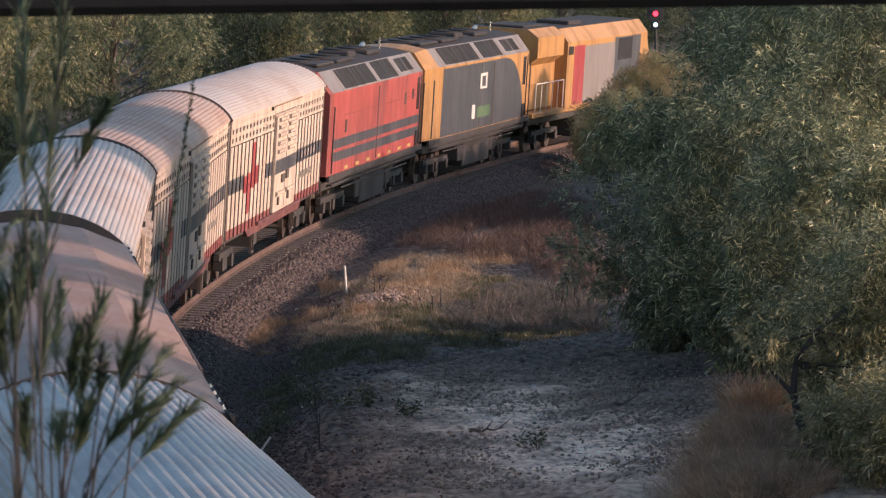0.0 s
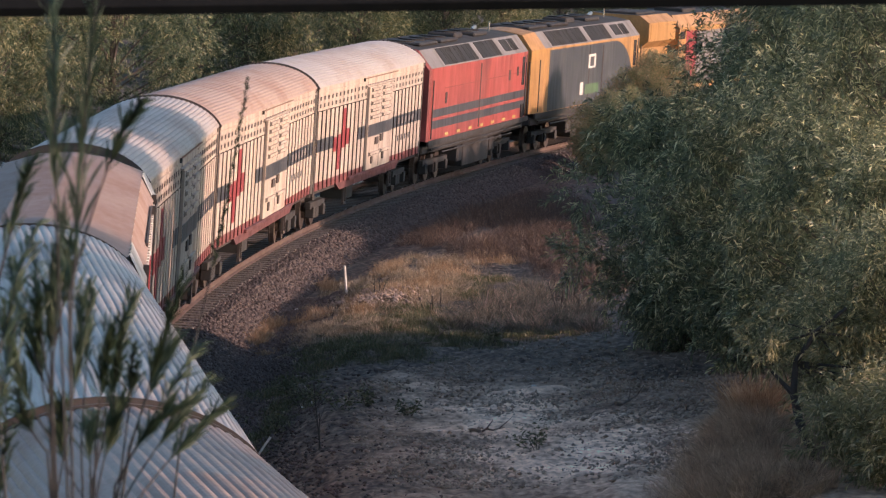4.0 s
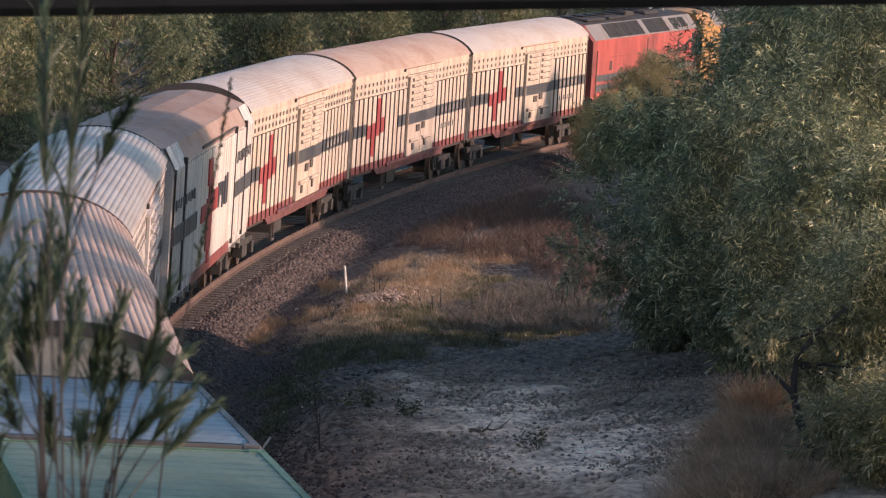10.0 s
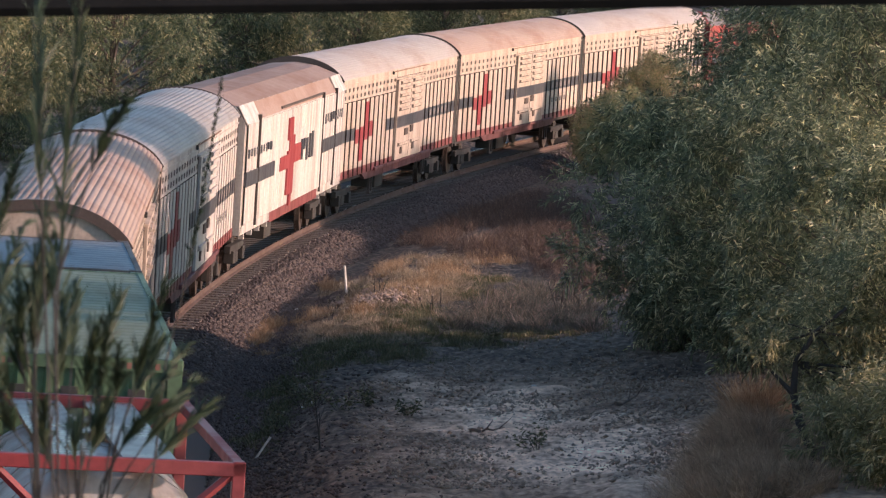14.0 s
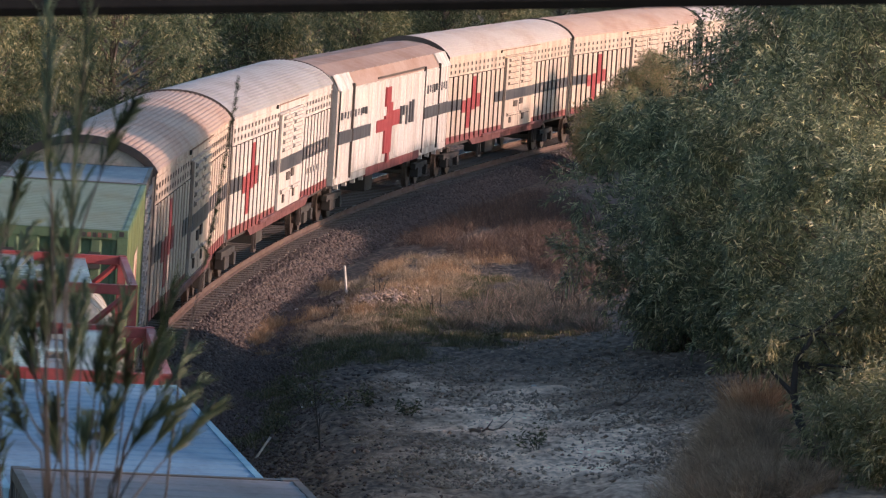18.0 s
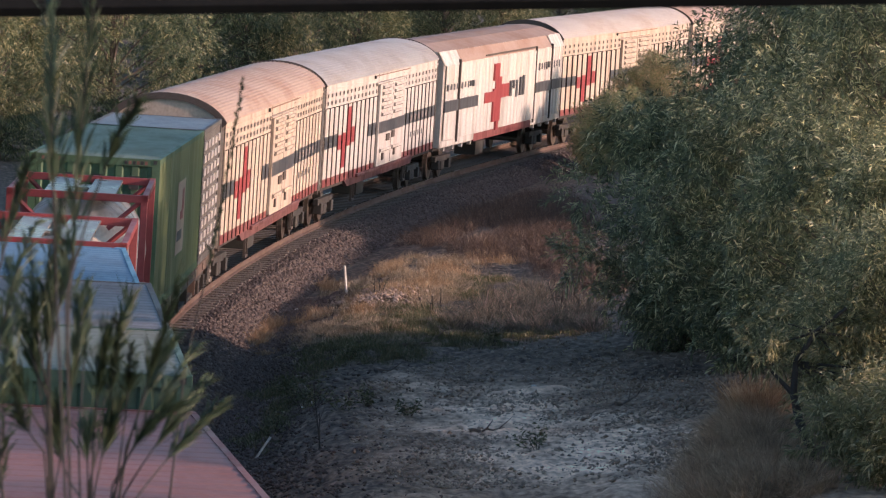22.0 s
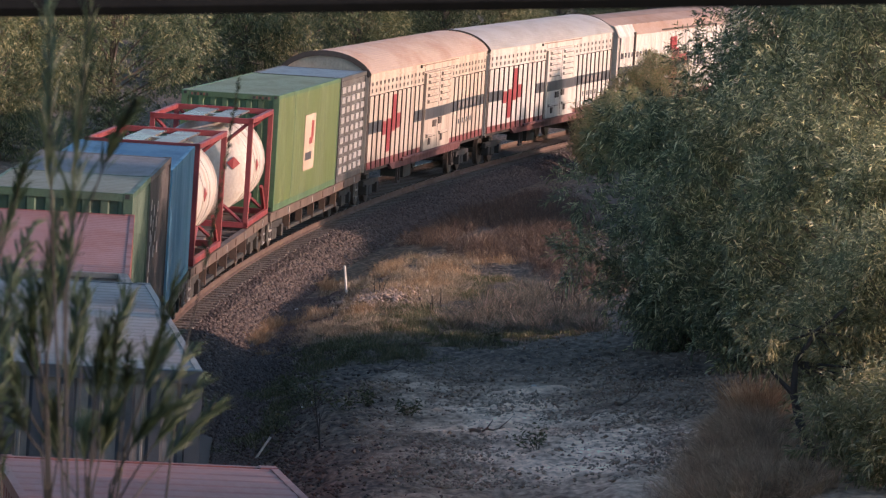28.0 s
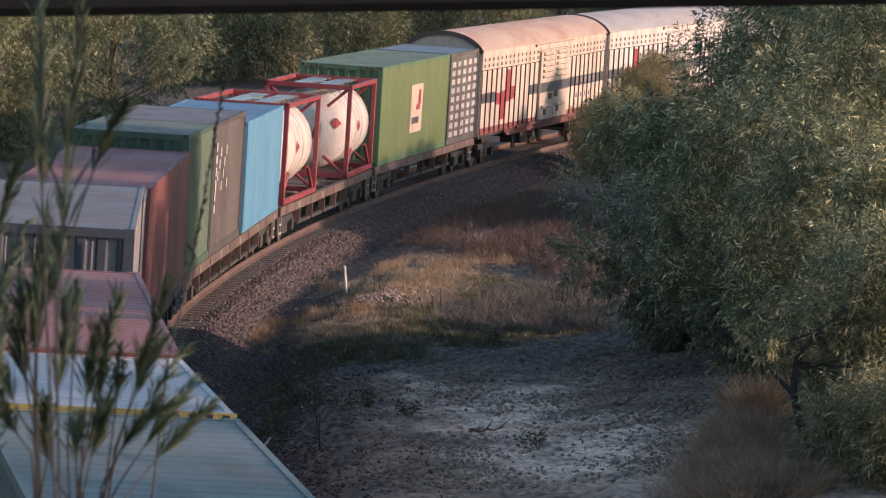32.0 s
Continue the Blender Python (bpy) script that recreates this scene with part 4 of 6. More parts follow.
def tank(L, frame_mat, label, full_side=True):
    """Tank container: a pale vessel in a coloured steel frame."""
    thing = empty("tank_container", label, "tank container", "containers on the wagons")
    w, h, r = 1.22, 2.59, 1.13
    n = 28
    prof = [(-L / 2 + 0.18 + 0.5 * (1 - math.sqrt(max(0, 1 - (rr / r) ** 2))) , rr) for rr in (0.02, 0.3, 0.6, 0.85, 1.0, 1.08, r)]
    prof += [(-y, rr) for y, rr in prof[::-1]]
    verts = [(rr * math.cos(k * math.tau / n), y, 1.32 + rr * math.sin(k * math.tau / n)) for y, rr in prof for k in range(n)]
    faces = [(j * n + k, j * n + (k + 1) % n, (j + 1) * n + (k + 1) % n, (j + 1) * n + k) for j in range(len(prof) - 1) for k in range(n)]
    faces += [tuple(range(n))[::-1], tuple((len(prof) - 1) * n + k for k in range(n))]
    raw("vessel", verts, faces, TANK_SHELL, thing, smooth=True)
    tagged(thing.children[0], "rounded white tank vessel")
    for y in np.linspace(-L / 2 + 0.9, L / 2 - 0.9, 4):
        bm = bmesh.new()
        ring(bm, 0, 0, 0, r + 0.012, 0.08, 28)
        for v in bm.verts:
            v.co = (v.co.y, y + v.co.x, 1.32 + v.co.z)
        part("band", bm, TANK_SHELL, thing)
    for sy in (-1, 1):
        e = sy * (L / 2 - 0.06)
        for sx in (-1, 1):
            part("post", bevel(boxes((sx * w - 0.06 - sx * 0.06, sx * w + 0.06 - sx * 0.06, e - 0.06, e + 0.06, 0, h)), 0.008), frame_mat, thing)
            for a, b in (((sx * (w - 0.1), e, 0.12), (sx * (w - 0.1), e - sy * 1.15, 0.75)), ((sx * (w - 0.1), e, h - 0.1), (sx * 0.55, e, h - 0.62)), ((sx * (w - 0.1), e, 0.1), (sx * 0.5, e, 0.6))):
                part("brace", tube(bmesh.new(), a, b, 0.048, 6), frame_mat, thing)
        for z0, z1 in ((h - 0.14, h - 0.01), (0.0, 0.14)):
            part("cross_rail", bevel(boxes((-w, w, e - 0.06, e + 0.06, z0, z1)), 0.008), frame_mat, thing)
    for sx in (-1, 1):
        x0, x1 = sorted((sx * w, sx * (w - 0.1)))
        part("side_rail", bevel(boxes((x0, x1, -L / 2 + 0.1, L / 2 - 0.1, 0.02, 0.14)), 0.008), frame_mat, thing)
        if full_side:
            part("side_rail", bevel(boxes((x0, x1, -L / 2 + 0.1, L / 2 - 0.1, h - 0.12, h - 0.01)), 0.008), frame_mat, thing)
    for x in (-0.36, 0.38):
        part("walkway", boxes((x - 0.25, x + 0.25, -L / 2 + 0.1, L / 2 - 0.1, h - 0.10, h - 0.06)), STEEL, thing, "grey checker-plate walkway")
    bm = bmesh.new()
    tube(bm, (0, 0, 2.38), (0, 0, 2.52), 0.28, 16)
    part("manhole", bm, STEEL, thing)
    for sx in (-1, 1):
        bm = bmesh.new()
        q = Vector((sx * (r + 0.014), -L / 2 + 2.6, 1.36))
        v = [bm.verts.new(q + Vector(d)) for d in ((0, -0.32, 0), (-sx * 0.02, 0, 0.16), (0, 0.32, 0), (-sx * 0.02, 0, -0.16))]
        bm.faces.new(v)
        ext = bmesh.ops.extrude_face_region(bm, geom=bm.faces[:])
        for x in ext["geom"]:
            if isinstance(x, bmesh.types.BMVert):
                x.co.x += sx * 0.006
        part("hazard_diamond", bm, CROSS, thing, "small red diamond placard")
    bm = bmesh.new()
    q = (0.78, -L / 2 + 0.30, 1.50)
    v = [bm.verts.new((q[0] + a, q[1] + 0.09 * (a > 0) - 0.05 * (a < 0), q[2] + b)) for a, b in ((-0.15, 0), (0, 0.15), (0.15, 0), (0, -0.15))]
    w2 = [bm.verts.new((x.co.x, x.co.y + 0.04, x.co.z)) for x in v]
    bm.faces.new(v[::-1])
    bm.faces.new(w2)
    for i in range(4):
        bm.faces.new((v[i], v[(i + 1) % 4], w2[(i + 1) % 4], w2[i]))
    bmesh.ops.recalc_face_normals(bm, faces=bm.faces[:])
    part("hazard_diamond", bm, CROSS, thing, "small red diamond placard")
    part("data_plate", boxes((-0.2, 0.35, -L / 2 + 0.19, -L / 2 + 0.30, 1.05, 1.35)), NAVY, thing)
    return thing


# ---------------------------------------------------------------- locomotives
def loco(L, label, skin, end_skin, rear_taper):
    """Full-width diesel with roof slopes full of grilles. Front at +y."""
    thing = empty("locomotive", label, "locomotive", "locomotives of the train")
    half = 1.42
    outline = [(half, 1.42), (half, 3.66), (0.98, 4.20), (0.3, 4.30), (-0.3, 4.30), (-0.98, 4.20), (-half, 3.66), (-half, 1.42)]
    bm = bmesh.new()
    prism(bm, outline, -L / 2 + rear_taper, L / 2 - 0.9, 0, [0, 1, 2, 2, 2, 1, 0, 0])
    part("body", bm, [skin, L_PALE, L_TOP], thing)
    # ends, narrowed
    for sy, inset in ((-1, rear_taper), (1, 0.9)):
        bm = bmesh.new()
        a = [bm.verts.new((x, sy * (L / 2 - inset), z)) for x, z in outline]
        k = 0.86 if inset > 0.3 else 0.97
        b = [bm.verts.new((x * k, sy * L / 2, 1.42 + (z - 1.42) * (0.97 if sy < 0 else 0.90))) for x, z in outline]
        for i in range(8):
            bm.faces.new((a[i], a[(i + 1) % 8], b[(i + 1) % 8], b[i]))
        bm.faces.new(b)
        bm.faces.new(a[::-1])
        bmesh.ops.recalc_face_normals(bm, faces=bm.faces[:])
        part("cab_front" if sy > 0 else "rear_end", bm, end_skin, thing)
    for x0, x1 in ((-1.0, -0.1), (0.1, 1.0)):
        part("windscreen", boxes((x0, x1, L / 2 - 0.10, L / 2 + 0.012, 2.9, 3.5)), GLASS, thing)
    for sx in (-1, 1):
        # grilles lying on the roof slope
        nrm = Vector((0.54, 0, 0.44)).normalized()
        for y0, y1 in ((-L / 2 + 2.6, -L / 2 + 8.6), (-L / 2 + 9.4, -L / 2 + 13.0), (-L / 2 + 14.0, -L / 2 + 15.3), (-L / 2 + 15.5, -L / 2 + 16.6)):
            bm = bmesh.new()
            P = lambda f, y, o: (sx * (1.42 - 0.44 * f + nrm.x * o), y, 3.66 + 0.54 * f + nrm.z * o)
            fr = ((0.07, 0.95) if y1 - y0 > 1.4 else (0.2, 0.85))
            v = [bm.verts.new(P(f, y, o)) for o in (-0.02, 0.012) for f, y in ((fr[0], y0), (fr[0], y1), (fr[1], y1), (fr[1], y0))]
            for q in ((0, 1, 2, 3), (4, 5, 6, 7), (0, 1, 5, 4), (1, 2, 6, 5), (2, 3, 7, 6), (3, 0, 4, 7)):
                bm.faces.new([v[i] for i in q])
            bmesh.ops.recalc_face_normals(bm, faces=bm.faces[:])
            g = part("grille", bm, GRILLE, thing, "black roof-slope grille")
            k = max(2, int((y1 - y0) / 0.7))
            for i in range(1, k):
                bm = bmesh.new()
                y = y0 + (y1 - y0) * i / k
                v = [bm.verts.new(P(f, y + d, o)) for o in (0.008, 0.016) for f, d in ((fr[0], -0.012), (fr[0], 0.012), (fr[1], 0.012), (fr[1], -0.012))]
                for q in ((0, 1, 2, 3), (4, 5, 6, 7), (0, 1, 5, 4), (1, 2, 6, 5), (2, 3, 7, 6), (3, 0, 4, 7)):
                    bm.faces.new([v[i2] for i2 in q])
                part("louvre", bm, GRILLE, g)
        e = sx * half
        for y in (-L / 2 + 9.0, L / 2 - 1.1):
            part("door_gap", boxes((e - 0.008, e + 0.008, y - 0.09, y + 0.09, 1.5, 3.55)), SLOT, thing)
        part("sill", boxes((min(e - sx * 0.06, e + sx * 0.02), max(e - sx * 0.06, e + sx * 0.02), -L / 2 + 0.2, L / 2 - 0.3, 1.28, 1.44)), DARK, thing)
        part("cab_window", boxes((e - 0.012, e + 0.012, L / 2 - 1.95, L / 2 - 1.45, 2.55, 3.5)), GLASS, thing)
        part("cab_step", boxes((min(e - sx * 0.02, e + sx * 0.03), max(e - sx * 0.02, e + sx * 0.03), L / 2 - 1.9, L / 2 - 1.4, 1.46, 1.9)), GRILLE, thing)
        for y in (-L / 2 + 0.35, L / 2 - 1.4, L / 2 - 0.75):
            part("handrail", tube(bmesh.new(), (e + sx * 0.05, y, 1.5), (e + sx * 0.05, y, 3.3), 0.022, 6), BLACK, thing)
    part("underframe", bevel(boxes((-1.25, 1.25, -L / 2 + 0.2, L / 2 - 0.2, 1.0, 1.30), (-1.3, 1.3, -2.4, 2.4, 0.30, 1.02), (-1.32, 1.32, -3.4, -2.6, 0.5, 1.0), (-1.3, 1.3, 2.7, 3.6, 0.55, 1.0)), 0.04), DARK, thing, "black fuel tank and underframe")
    bm = bmesh.new()
    tube(bm, (1.36, -L / 2 + 1, 1.14), (1.36, L / 2 - 1, 1.14), 0.035, 6)
    tube(bm, (1.36, -L / 2 + 3, 0.98), (1.36, L / 2 - 3, 0.98), 0.025, 6)
    part("pipe", bm, DARK, thing)
    # roof clutter
    for y0, y1, w, z in ((-L / 2 + 1.6, -L / 2 + 4.6, 0.75, 4.35), (-L / 2 + 5.2, -L / 2 + 8.2, 0.75, 4.35), (-L / 2 + 9.2, -L / 2 + 10.6, 0.45, 4.44), (-L / 2 + 12.0, -L / 2 + 14.4, 0.6, 4.40)):
        f = part("fan_housing", bevel(boxes((-w, w, y0, y1, 4.25, z)), 0.05), L_TOP, thing)
        for yy in np.linspace(y0 + 0.6, y1 - 0.6, 2 if y1 - y0 > 2 else 1):
            part("fan", tube(bmesh.new(), (0, yy, z - 0.02), (0, yy, z + 0.04), min(w, 0.5) * 0.85, 18), GRILLE, f)
    part("aerial", tube(bmesh.new(), (0.2, L / 2 - 2.0, 4.28), (0.2, L / 2 - 2.0, 4.62), 0.03, 6), STEEL, thing)
    part("horn", tube(bmesh.new(), (-0.3, L / 2 - 2.6, 4.30), (-0.3, L / 2 - 1.9, 4.40), 0.07, 8), STEEL, thing)
    running_gear(thing, L / 2 - 3.6, True)
    coupler(thing, L)
    return thing, half


def plate_on(thing, half, name, y0, y1, z0, z1, m, out=0.006, label="", sides=(-1, 1)):
    for sx in sides:
        e = sx * half
        part(name, boxes((min(e - sx * 0.004, e + sx * out), max(e - sx * 0.004, e + sx * out), y0, y1, z0, z1)), m, thing, label)


def red_loco():
    L = 19.0
    t, half = loco(L, "orange-red diesel locomotive with two dark bands and sooty roof", L_RED, L_RED, 0.12)
    plate_on(t, half, "band", -L / 2 + 0.5, L / 2 - 0.9, 2.13, 2.38, NAVY, 0.005)
    plate_on(t, half, "band", -L / 2 + 0.5, L / 2 - 0.9, 1.78, 2.03, NAVY, 0.005)
    for i in range(7):
        y = -L / 2 + 3.0 + i * 2.1
        plate_on(t, half, "step_mark", y, y + 0.6, 1.49, 1.58, MARK_YEL, 0.007)
    for y, z0, z1 in ((-L / 2 + 2.7, 2.5, 2.85), (L / 2 - 4.6, 2.8, 3.15), (L / 2 - 3.0, 2.9, 3.2)):
        plate_on(t, half, "vent", y, y + 0.35, z0, z1, SLOT, 0.01)
    plate_on(t, half, "panel_seam", -L / 2 + 2.6, L / 2 - 1.2, 2.98, 3.0, RED_SILL, 0.006)
    return t, L


def grey_loco():
    L = 19.1
    t, half = loco(L, "grey and yellow diesel locomotive with pale roof slopes", L_YEL, L_YEL, 1.3)
    for sx in (-1, 1):
        e = sx * half
        bm = bmesh.new()
        ys = np.linspace(-L / 2 + 2.1, L / 2 - 1.5, 26)
        top = [1.48 + 2.1 * math.sqrt(max(0.0, 1 - max(0, (y - (L / 2 - 5.6)) / 3.9) ** 2)) for y in ys]
        pts = [(y, 1.46) for y in (ys[0], ys[-1])] + [(y, z) for y, z in list(zip(ys, top))[::-1]]
        v = [[bm.verts.new((e + sx * o, y, z)) for y, z in pts] for o in (-0.004, 0.006)]
        for w in v:
            bm.faces.new(w)
        for i in range(len(pts)):
            j = (i + 1) % len(pts)
            bm.faces.new((v[0][i], v[0][j], v[1][j], v[1][i]))
        bmesh.ops.recalc_face_normals(bm, faces=bm.faces[:])
        part("side_panel", bm, L_GREY, t, "dark grey painted flank with a curved edge")
    plate_on(t, half, "emblem", -0.7, 0.55, 2.72, 3.22, MARK_WHITE, 0.010)
    plate_on(t, half, "emblem_core", -0.42, 0.27, 2.79, 3.13, NAVY, 0.014)
    plate_on(t, half, "letter_block", -2.0, -1.45, 1.80, 2.25, MARK_WHITE, 0.010)
    plate_on(t, half, "letter_block", -1.1, 1.3, 1.80, 2.15, C_GREEN_D, 0.010)
    plate_on(t, half, "seam", 1.75, 1.95, 1.48, 3.5, SLOT, 0.012)
    return t, L


def yellow_loco():
    """Hood locomotive: narrow long hood, wide radiator housing at the rear, cab and sloped nose in front."""
    L = 21.0
    t = empty("locomotive", "yellow diesel hood locomotive with red and grey flank", "locomotive", "locomotives of the train")
    bm = bmesh.new()
    prism(bm, [(0.98, 1.5), (0.98, 3.95), (0.80, 4.15), (-0.80, 4.15), (-0.98, 3.95), (-0.98, 1.5)], -L / 2 + 0.4, L / 2 - 5.0)
    part("hood", bm, L_YEL, t)
    bm = bmesh.new()
    prism(bm, [(1.02, 3.05), (1.40, 3.35), (1.40, 4.05), (1.0, 4.32), (-1.0, 4.32), (-1.40, 4.05), (-1.40, 3.35), (-1.02, 3.05)], -L / 2 + 0.3, -L / 2 + 4.6, 0, [0, 0, 0, 1, 0, 0, 0, 0])
    part("radiator_housing", bm, [L_YEL, L_TOP], t)
    bm = bmesh.new()
    prism(bm, [(1.42, 1.45), (1.42, 3.75), (1.05, 4.22), (-1.05, 4.22), (-1.42, 3.75), (-1.42, 1.45)], -L / 2 + 5.2, L / 2 - 1.3, 0, [0, 0, 1, 0, 0, 0])
    part("body", bm, [L_YEL, L_TOP], t)
    bm = bmesh.new()
    a = [(1.40, 1.45), (1.40, 3.70), (1.0, 4.15), (-1.0, 4.15), (-1.40, 3.70), (-1.40, 1.45)]
    b = [(1.25, 1.45), (1.25, 3.0), (0.95, 3.3), (-0.95, 3.3), (-1.25, 3.0), (-1.25, 1.45)]
    A = [bm.verts.new((x, L / 2 - 1.3, z)) for x, z in a]
    B = [bm.verts.new((x, L / 2, z)) for x, z in b]
    for i in range(6):
        bm.faces.new((A[i], A[(i + 1) % 6], B[(i + 1) % 6], B[i]))
    bm.faces.new(B)
    bmesh.ops.recalc_face_normals(bm, faces=bm.faces[:])
    part("nose", bm, L_YEL, t)
    half = 1.42
    plate_on(t, half, "flank_stripe", -L / 2 + 6.4, -L / 2 + 8.2, 1.5, 3.6, CROSS)
    plate_on(t, half, "flank_panel", -L / 2 + 8.2, -L / 2 + 13.6, 1.5, 3.55, L_PALE)
    plate_on(t, half, "cab_side", -L / 2 + 13.6, L / 2 - 2.6, 1.5, 3.70, L_GREY, 0.008)
    plate_on(t, half, "cab_window", L / 2 - 6.8, L / 2 - 4.2, 2.85, 3.65, GLASS, 0.012)
    plate_on(t, half, "vent", -L / 2 + 5.4, -L / 2 + 6.2, 3.3, 3.6, GRILLE, 0.012)
    plate_on(t, 1.40, "radiator_grille", -L / 2 + 0.6, -L / 2 + 4.2, 3.45, 3.98, L_YEL, 0.012)
    for sx in (-1, 1):
        bm = bmesh.new()
        for y in np.arange(-L / 2 + 0.5, -L / 2 + 5.4, 0.9):
            tube(bm, (sx * 1.38, y, 1.45), (sx * 1.38, y, 2.45), 0.02, 6)
        tube(bm, (sx * 1.38, -L / 2 + 0.5, 2.45), (sx * 1.38, -L / 2 + 5.0, 2.45), 0.02, 6)
        part("handrail", bm, MARK_WHITE, t)
    part("walkway", bevel(boxes((-1.42, 1.42, -L / 2, L / 2, 1.28, 1.45)), 0.02), L_YEL, t)
    part("underframe", bevel(boxes((-1.2, 1.2, -L / 2 + 0.2, L / 2 - 0.2, 1.0, 1.28), (-1.3, 1.3, -2.6, 2.6, 0.3, 1.0)), 0.04), DARK, t)
    part("exhaust", bevel(boxes((-0.6, 0.6, -1.5, 0.6, 4.1, 4.36)), 0.04), L_TOP, t)
    part("fan_housing", bevel(boxes((-0.7, 0.7, -L / 2 + 1, -L / 2 + 4, 4.3, 4.4)), 0.04), L_TOP, t)
    running_gear(t, L / 2 - 3.8, True)
    coupler(t, L)
    return t, L


# ---------------------------------------------------------------- the train
C_GREEN = paint("container_green", (0.14, 0.195, 0.050), (0.07, 0.075, 0.035), 0.45, 0.5)
C_GREEN_D = paint("container_dark_green", (0.085, 0.185, 0.075), (0.07, 0.06, 0.045), 0.4, 0.55)
C_GREEN_S = paint("container_slate_green", (0.055, 0.125, 0.070), (0.06, 0.055, 0.045), 0.45, 0.55)
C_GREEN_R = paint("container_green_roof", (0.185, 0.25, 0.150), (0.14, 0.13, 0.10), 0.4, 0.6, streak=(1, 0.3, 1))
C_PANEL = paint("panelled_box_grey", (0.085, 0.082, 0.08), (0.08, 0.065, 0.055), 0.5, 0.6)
C_PRESS = paint("pressed_panel_grey", (0.50, 0.47, 0.45), (0.12, 0.10, 0.09), 0.7, 0.55)
C_POSTER = paint("poster_paper", (0.62, 0.47, 0.35), (0.35, 0.24, 0.16), 0.5, 0.7)
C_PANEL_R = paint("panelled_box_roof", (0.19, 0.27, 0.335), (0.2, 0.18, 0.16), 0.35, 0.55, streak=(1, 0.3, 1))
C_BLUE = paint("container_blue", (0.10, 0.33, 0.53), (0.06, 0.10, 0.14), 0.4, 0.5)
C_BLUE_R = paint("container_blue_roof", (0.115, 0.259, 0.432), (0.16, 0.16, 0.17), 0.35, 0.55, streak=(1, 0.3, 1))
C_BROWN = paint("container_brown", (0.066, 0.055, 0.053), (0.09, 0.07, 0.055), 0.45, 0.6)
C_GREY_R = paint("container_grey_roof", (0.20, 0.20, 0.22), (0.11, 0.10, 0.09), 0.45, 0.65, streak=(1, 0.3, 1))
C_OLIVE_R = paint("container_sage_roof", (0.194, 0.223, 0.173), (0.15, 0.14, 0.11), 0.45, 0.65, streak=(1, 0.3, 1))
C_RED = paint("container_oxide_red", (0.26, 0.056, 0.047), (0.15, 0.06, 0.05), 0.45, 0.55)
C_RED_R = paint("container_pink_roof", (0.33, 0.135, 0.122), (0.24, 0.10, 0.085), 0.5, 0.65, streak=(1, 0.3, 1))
C_GREY = paint("container_pale_grey", (0.20, 0.187, 0.19), (0.20, 0.17, 0.15), 0.4, 0.55, streak=(1, 0.3, 1))
C_NAVY = paint("container_slate_blue", (0.034, 0.046, 0.075), (0.06, 0.06, 0.06), 0.4, 0.55)
C_WHITE = paint("container_white", (0.504, 0.504, 0.518), (0.40, 0.36, 0.32), 0.3, 0.5, streak=(1, 0.3, 1))
C_SAGE = paint("container_teal_grey", (0.158, 0.202, 0.187), (0.15, 0.15, 0.13), 0.4, 0.6, streak=(1, 0.3, 1))
T_RED = paint("tank_frame_red", (0.30, 0.020, 0.026), (0.16, 0.06, 0.05), 0.35, 0.5)


def put(thing, s_rear, s_front, bogie):
    return ride(thing, (s_rear + s_front) / 2, bogie)


t, L = yellow_loco()
put(t, 61.5, 82.5, 6.5)
t, L = grey_loco()
put(t, 41.7, 60.8, 6.0)
t, L = red_loco()
put(t, 21.7, 40.7, 6.0)
for i, (a, b) in enumerate(((-0.1, 21.1), (-22.85, -0.6), (-45.8, -23.35))):
    put(louvre_van(b - a, ("weathered cream louvred van with a red cross and dark band", "cream louvred van with rusty streaks and a red cross", "grubby cream louvred van with a faded red cross")[i], i), a, b, (b - a) / 2 - 3.5)
put(steel_van(22.1, "white smooth-sided van with bright red cross and rusty roof"), -68.4, -46.3, 7.6)
for i, (a, b) in enumerate(((-91.2, -68.9), (-114.2, -91.7))):
    put(louvre_van(b - a, ("pale louvred van streaked grey, red cross on its side", "sunlit cream louvred van with a red cross and lettered band")[i], i + 3), a, b, (b - a) / 2 - 3.5)

WAGONS = [(-133.6, -114.6, "rusty brown flat wagon carrying a green container"), (-153.0, -134.0, "rusty brown flat wagon with two tank containers"),
          (-176.5, -153.4, "brown flat wagon loaded with mixed containers"), (-190.9, -176.9, "brown flat wagon under a long red container"),
          (-213.6, -191.3, "brown flat wagon under a long grey container"), (-228.4, -214.1, "brown flat wagon under a ribbed red container"), (-249.2, -228.7, "brown flat wagon with white and teal containers")]
spans = []
for a, b, lab in WAGONS:
    put(flat_wagon(b - a, lab), a, b, (b - a) / 2 - 2.4)
    spans.append(((a + b) / 2, (b - a) / 2 - 2.4))


def load(thing, a, b):
    """Set a box from a to b on the wagon under it."""
    mid = (a + b) / 2
    w = min(spans, key=lambda q: abs(q[0] - mid) - q[1])
    return ride(thing, w[0], w[1], mid - w[0], DECK)


def boxcar(a, b, h, colour, label, **k):
    c = container(a, b, h, colour, label, **k)
    load(c, a, b)
    return c


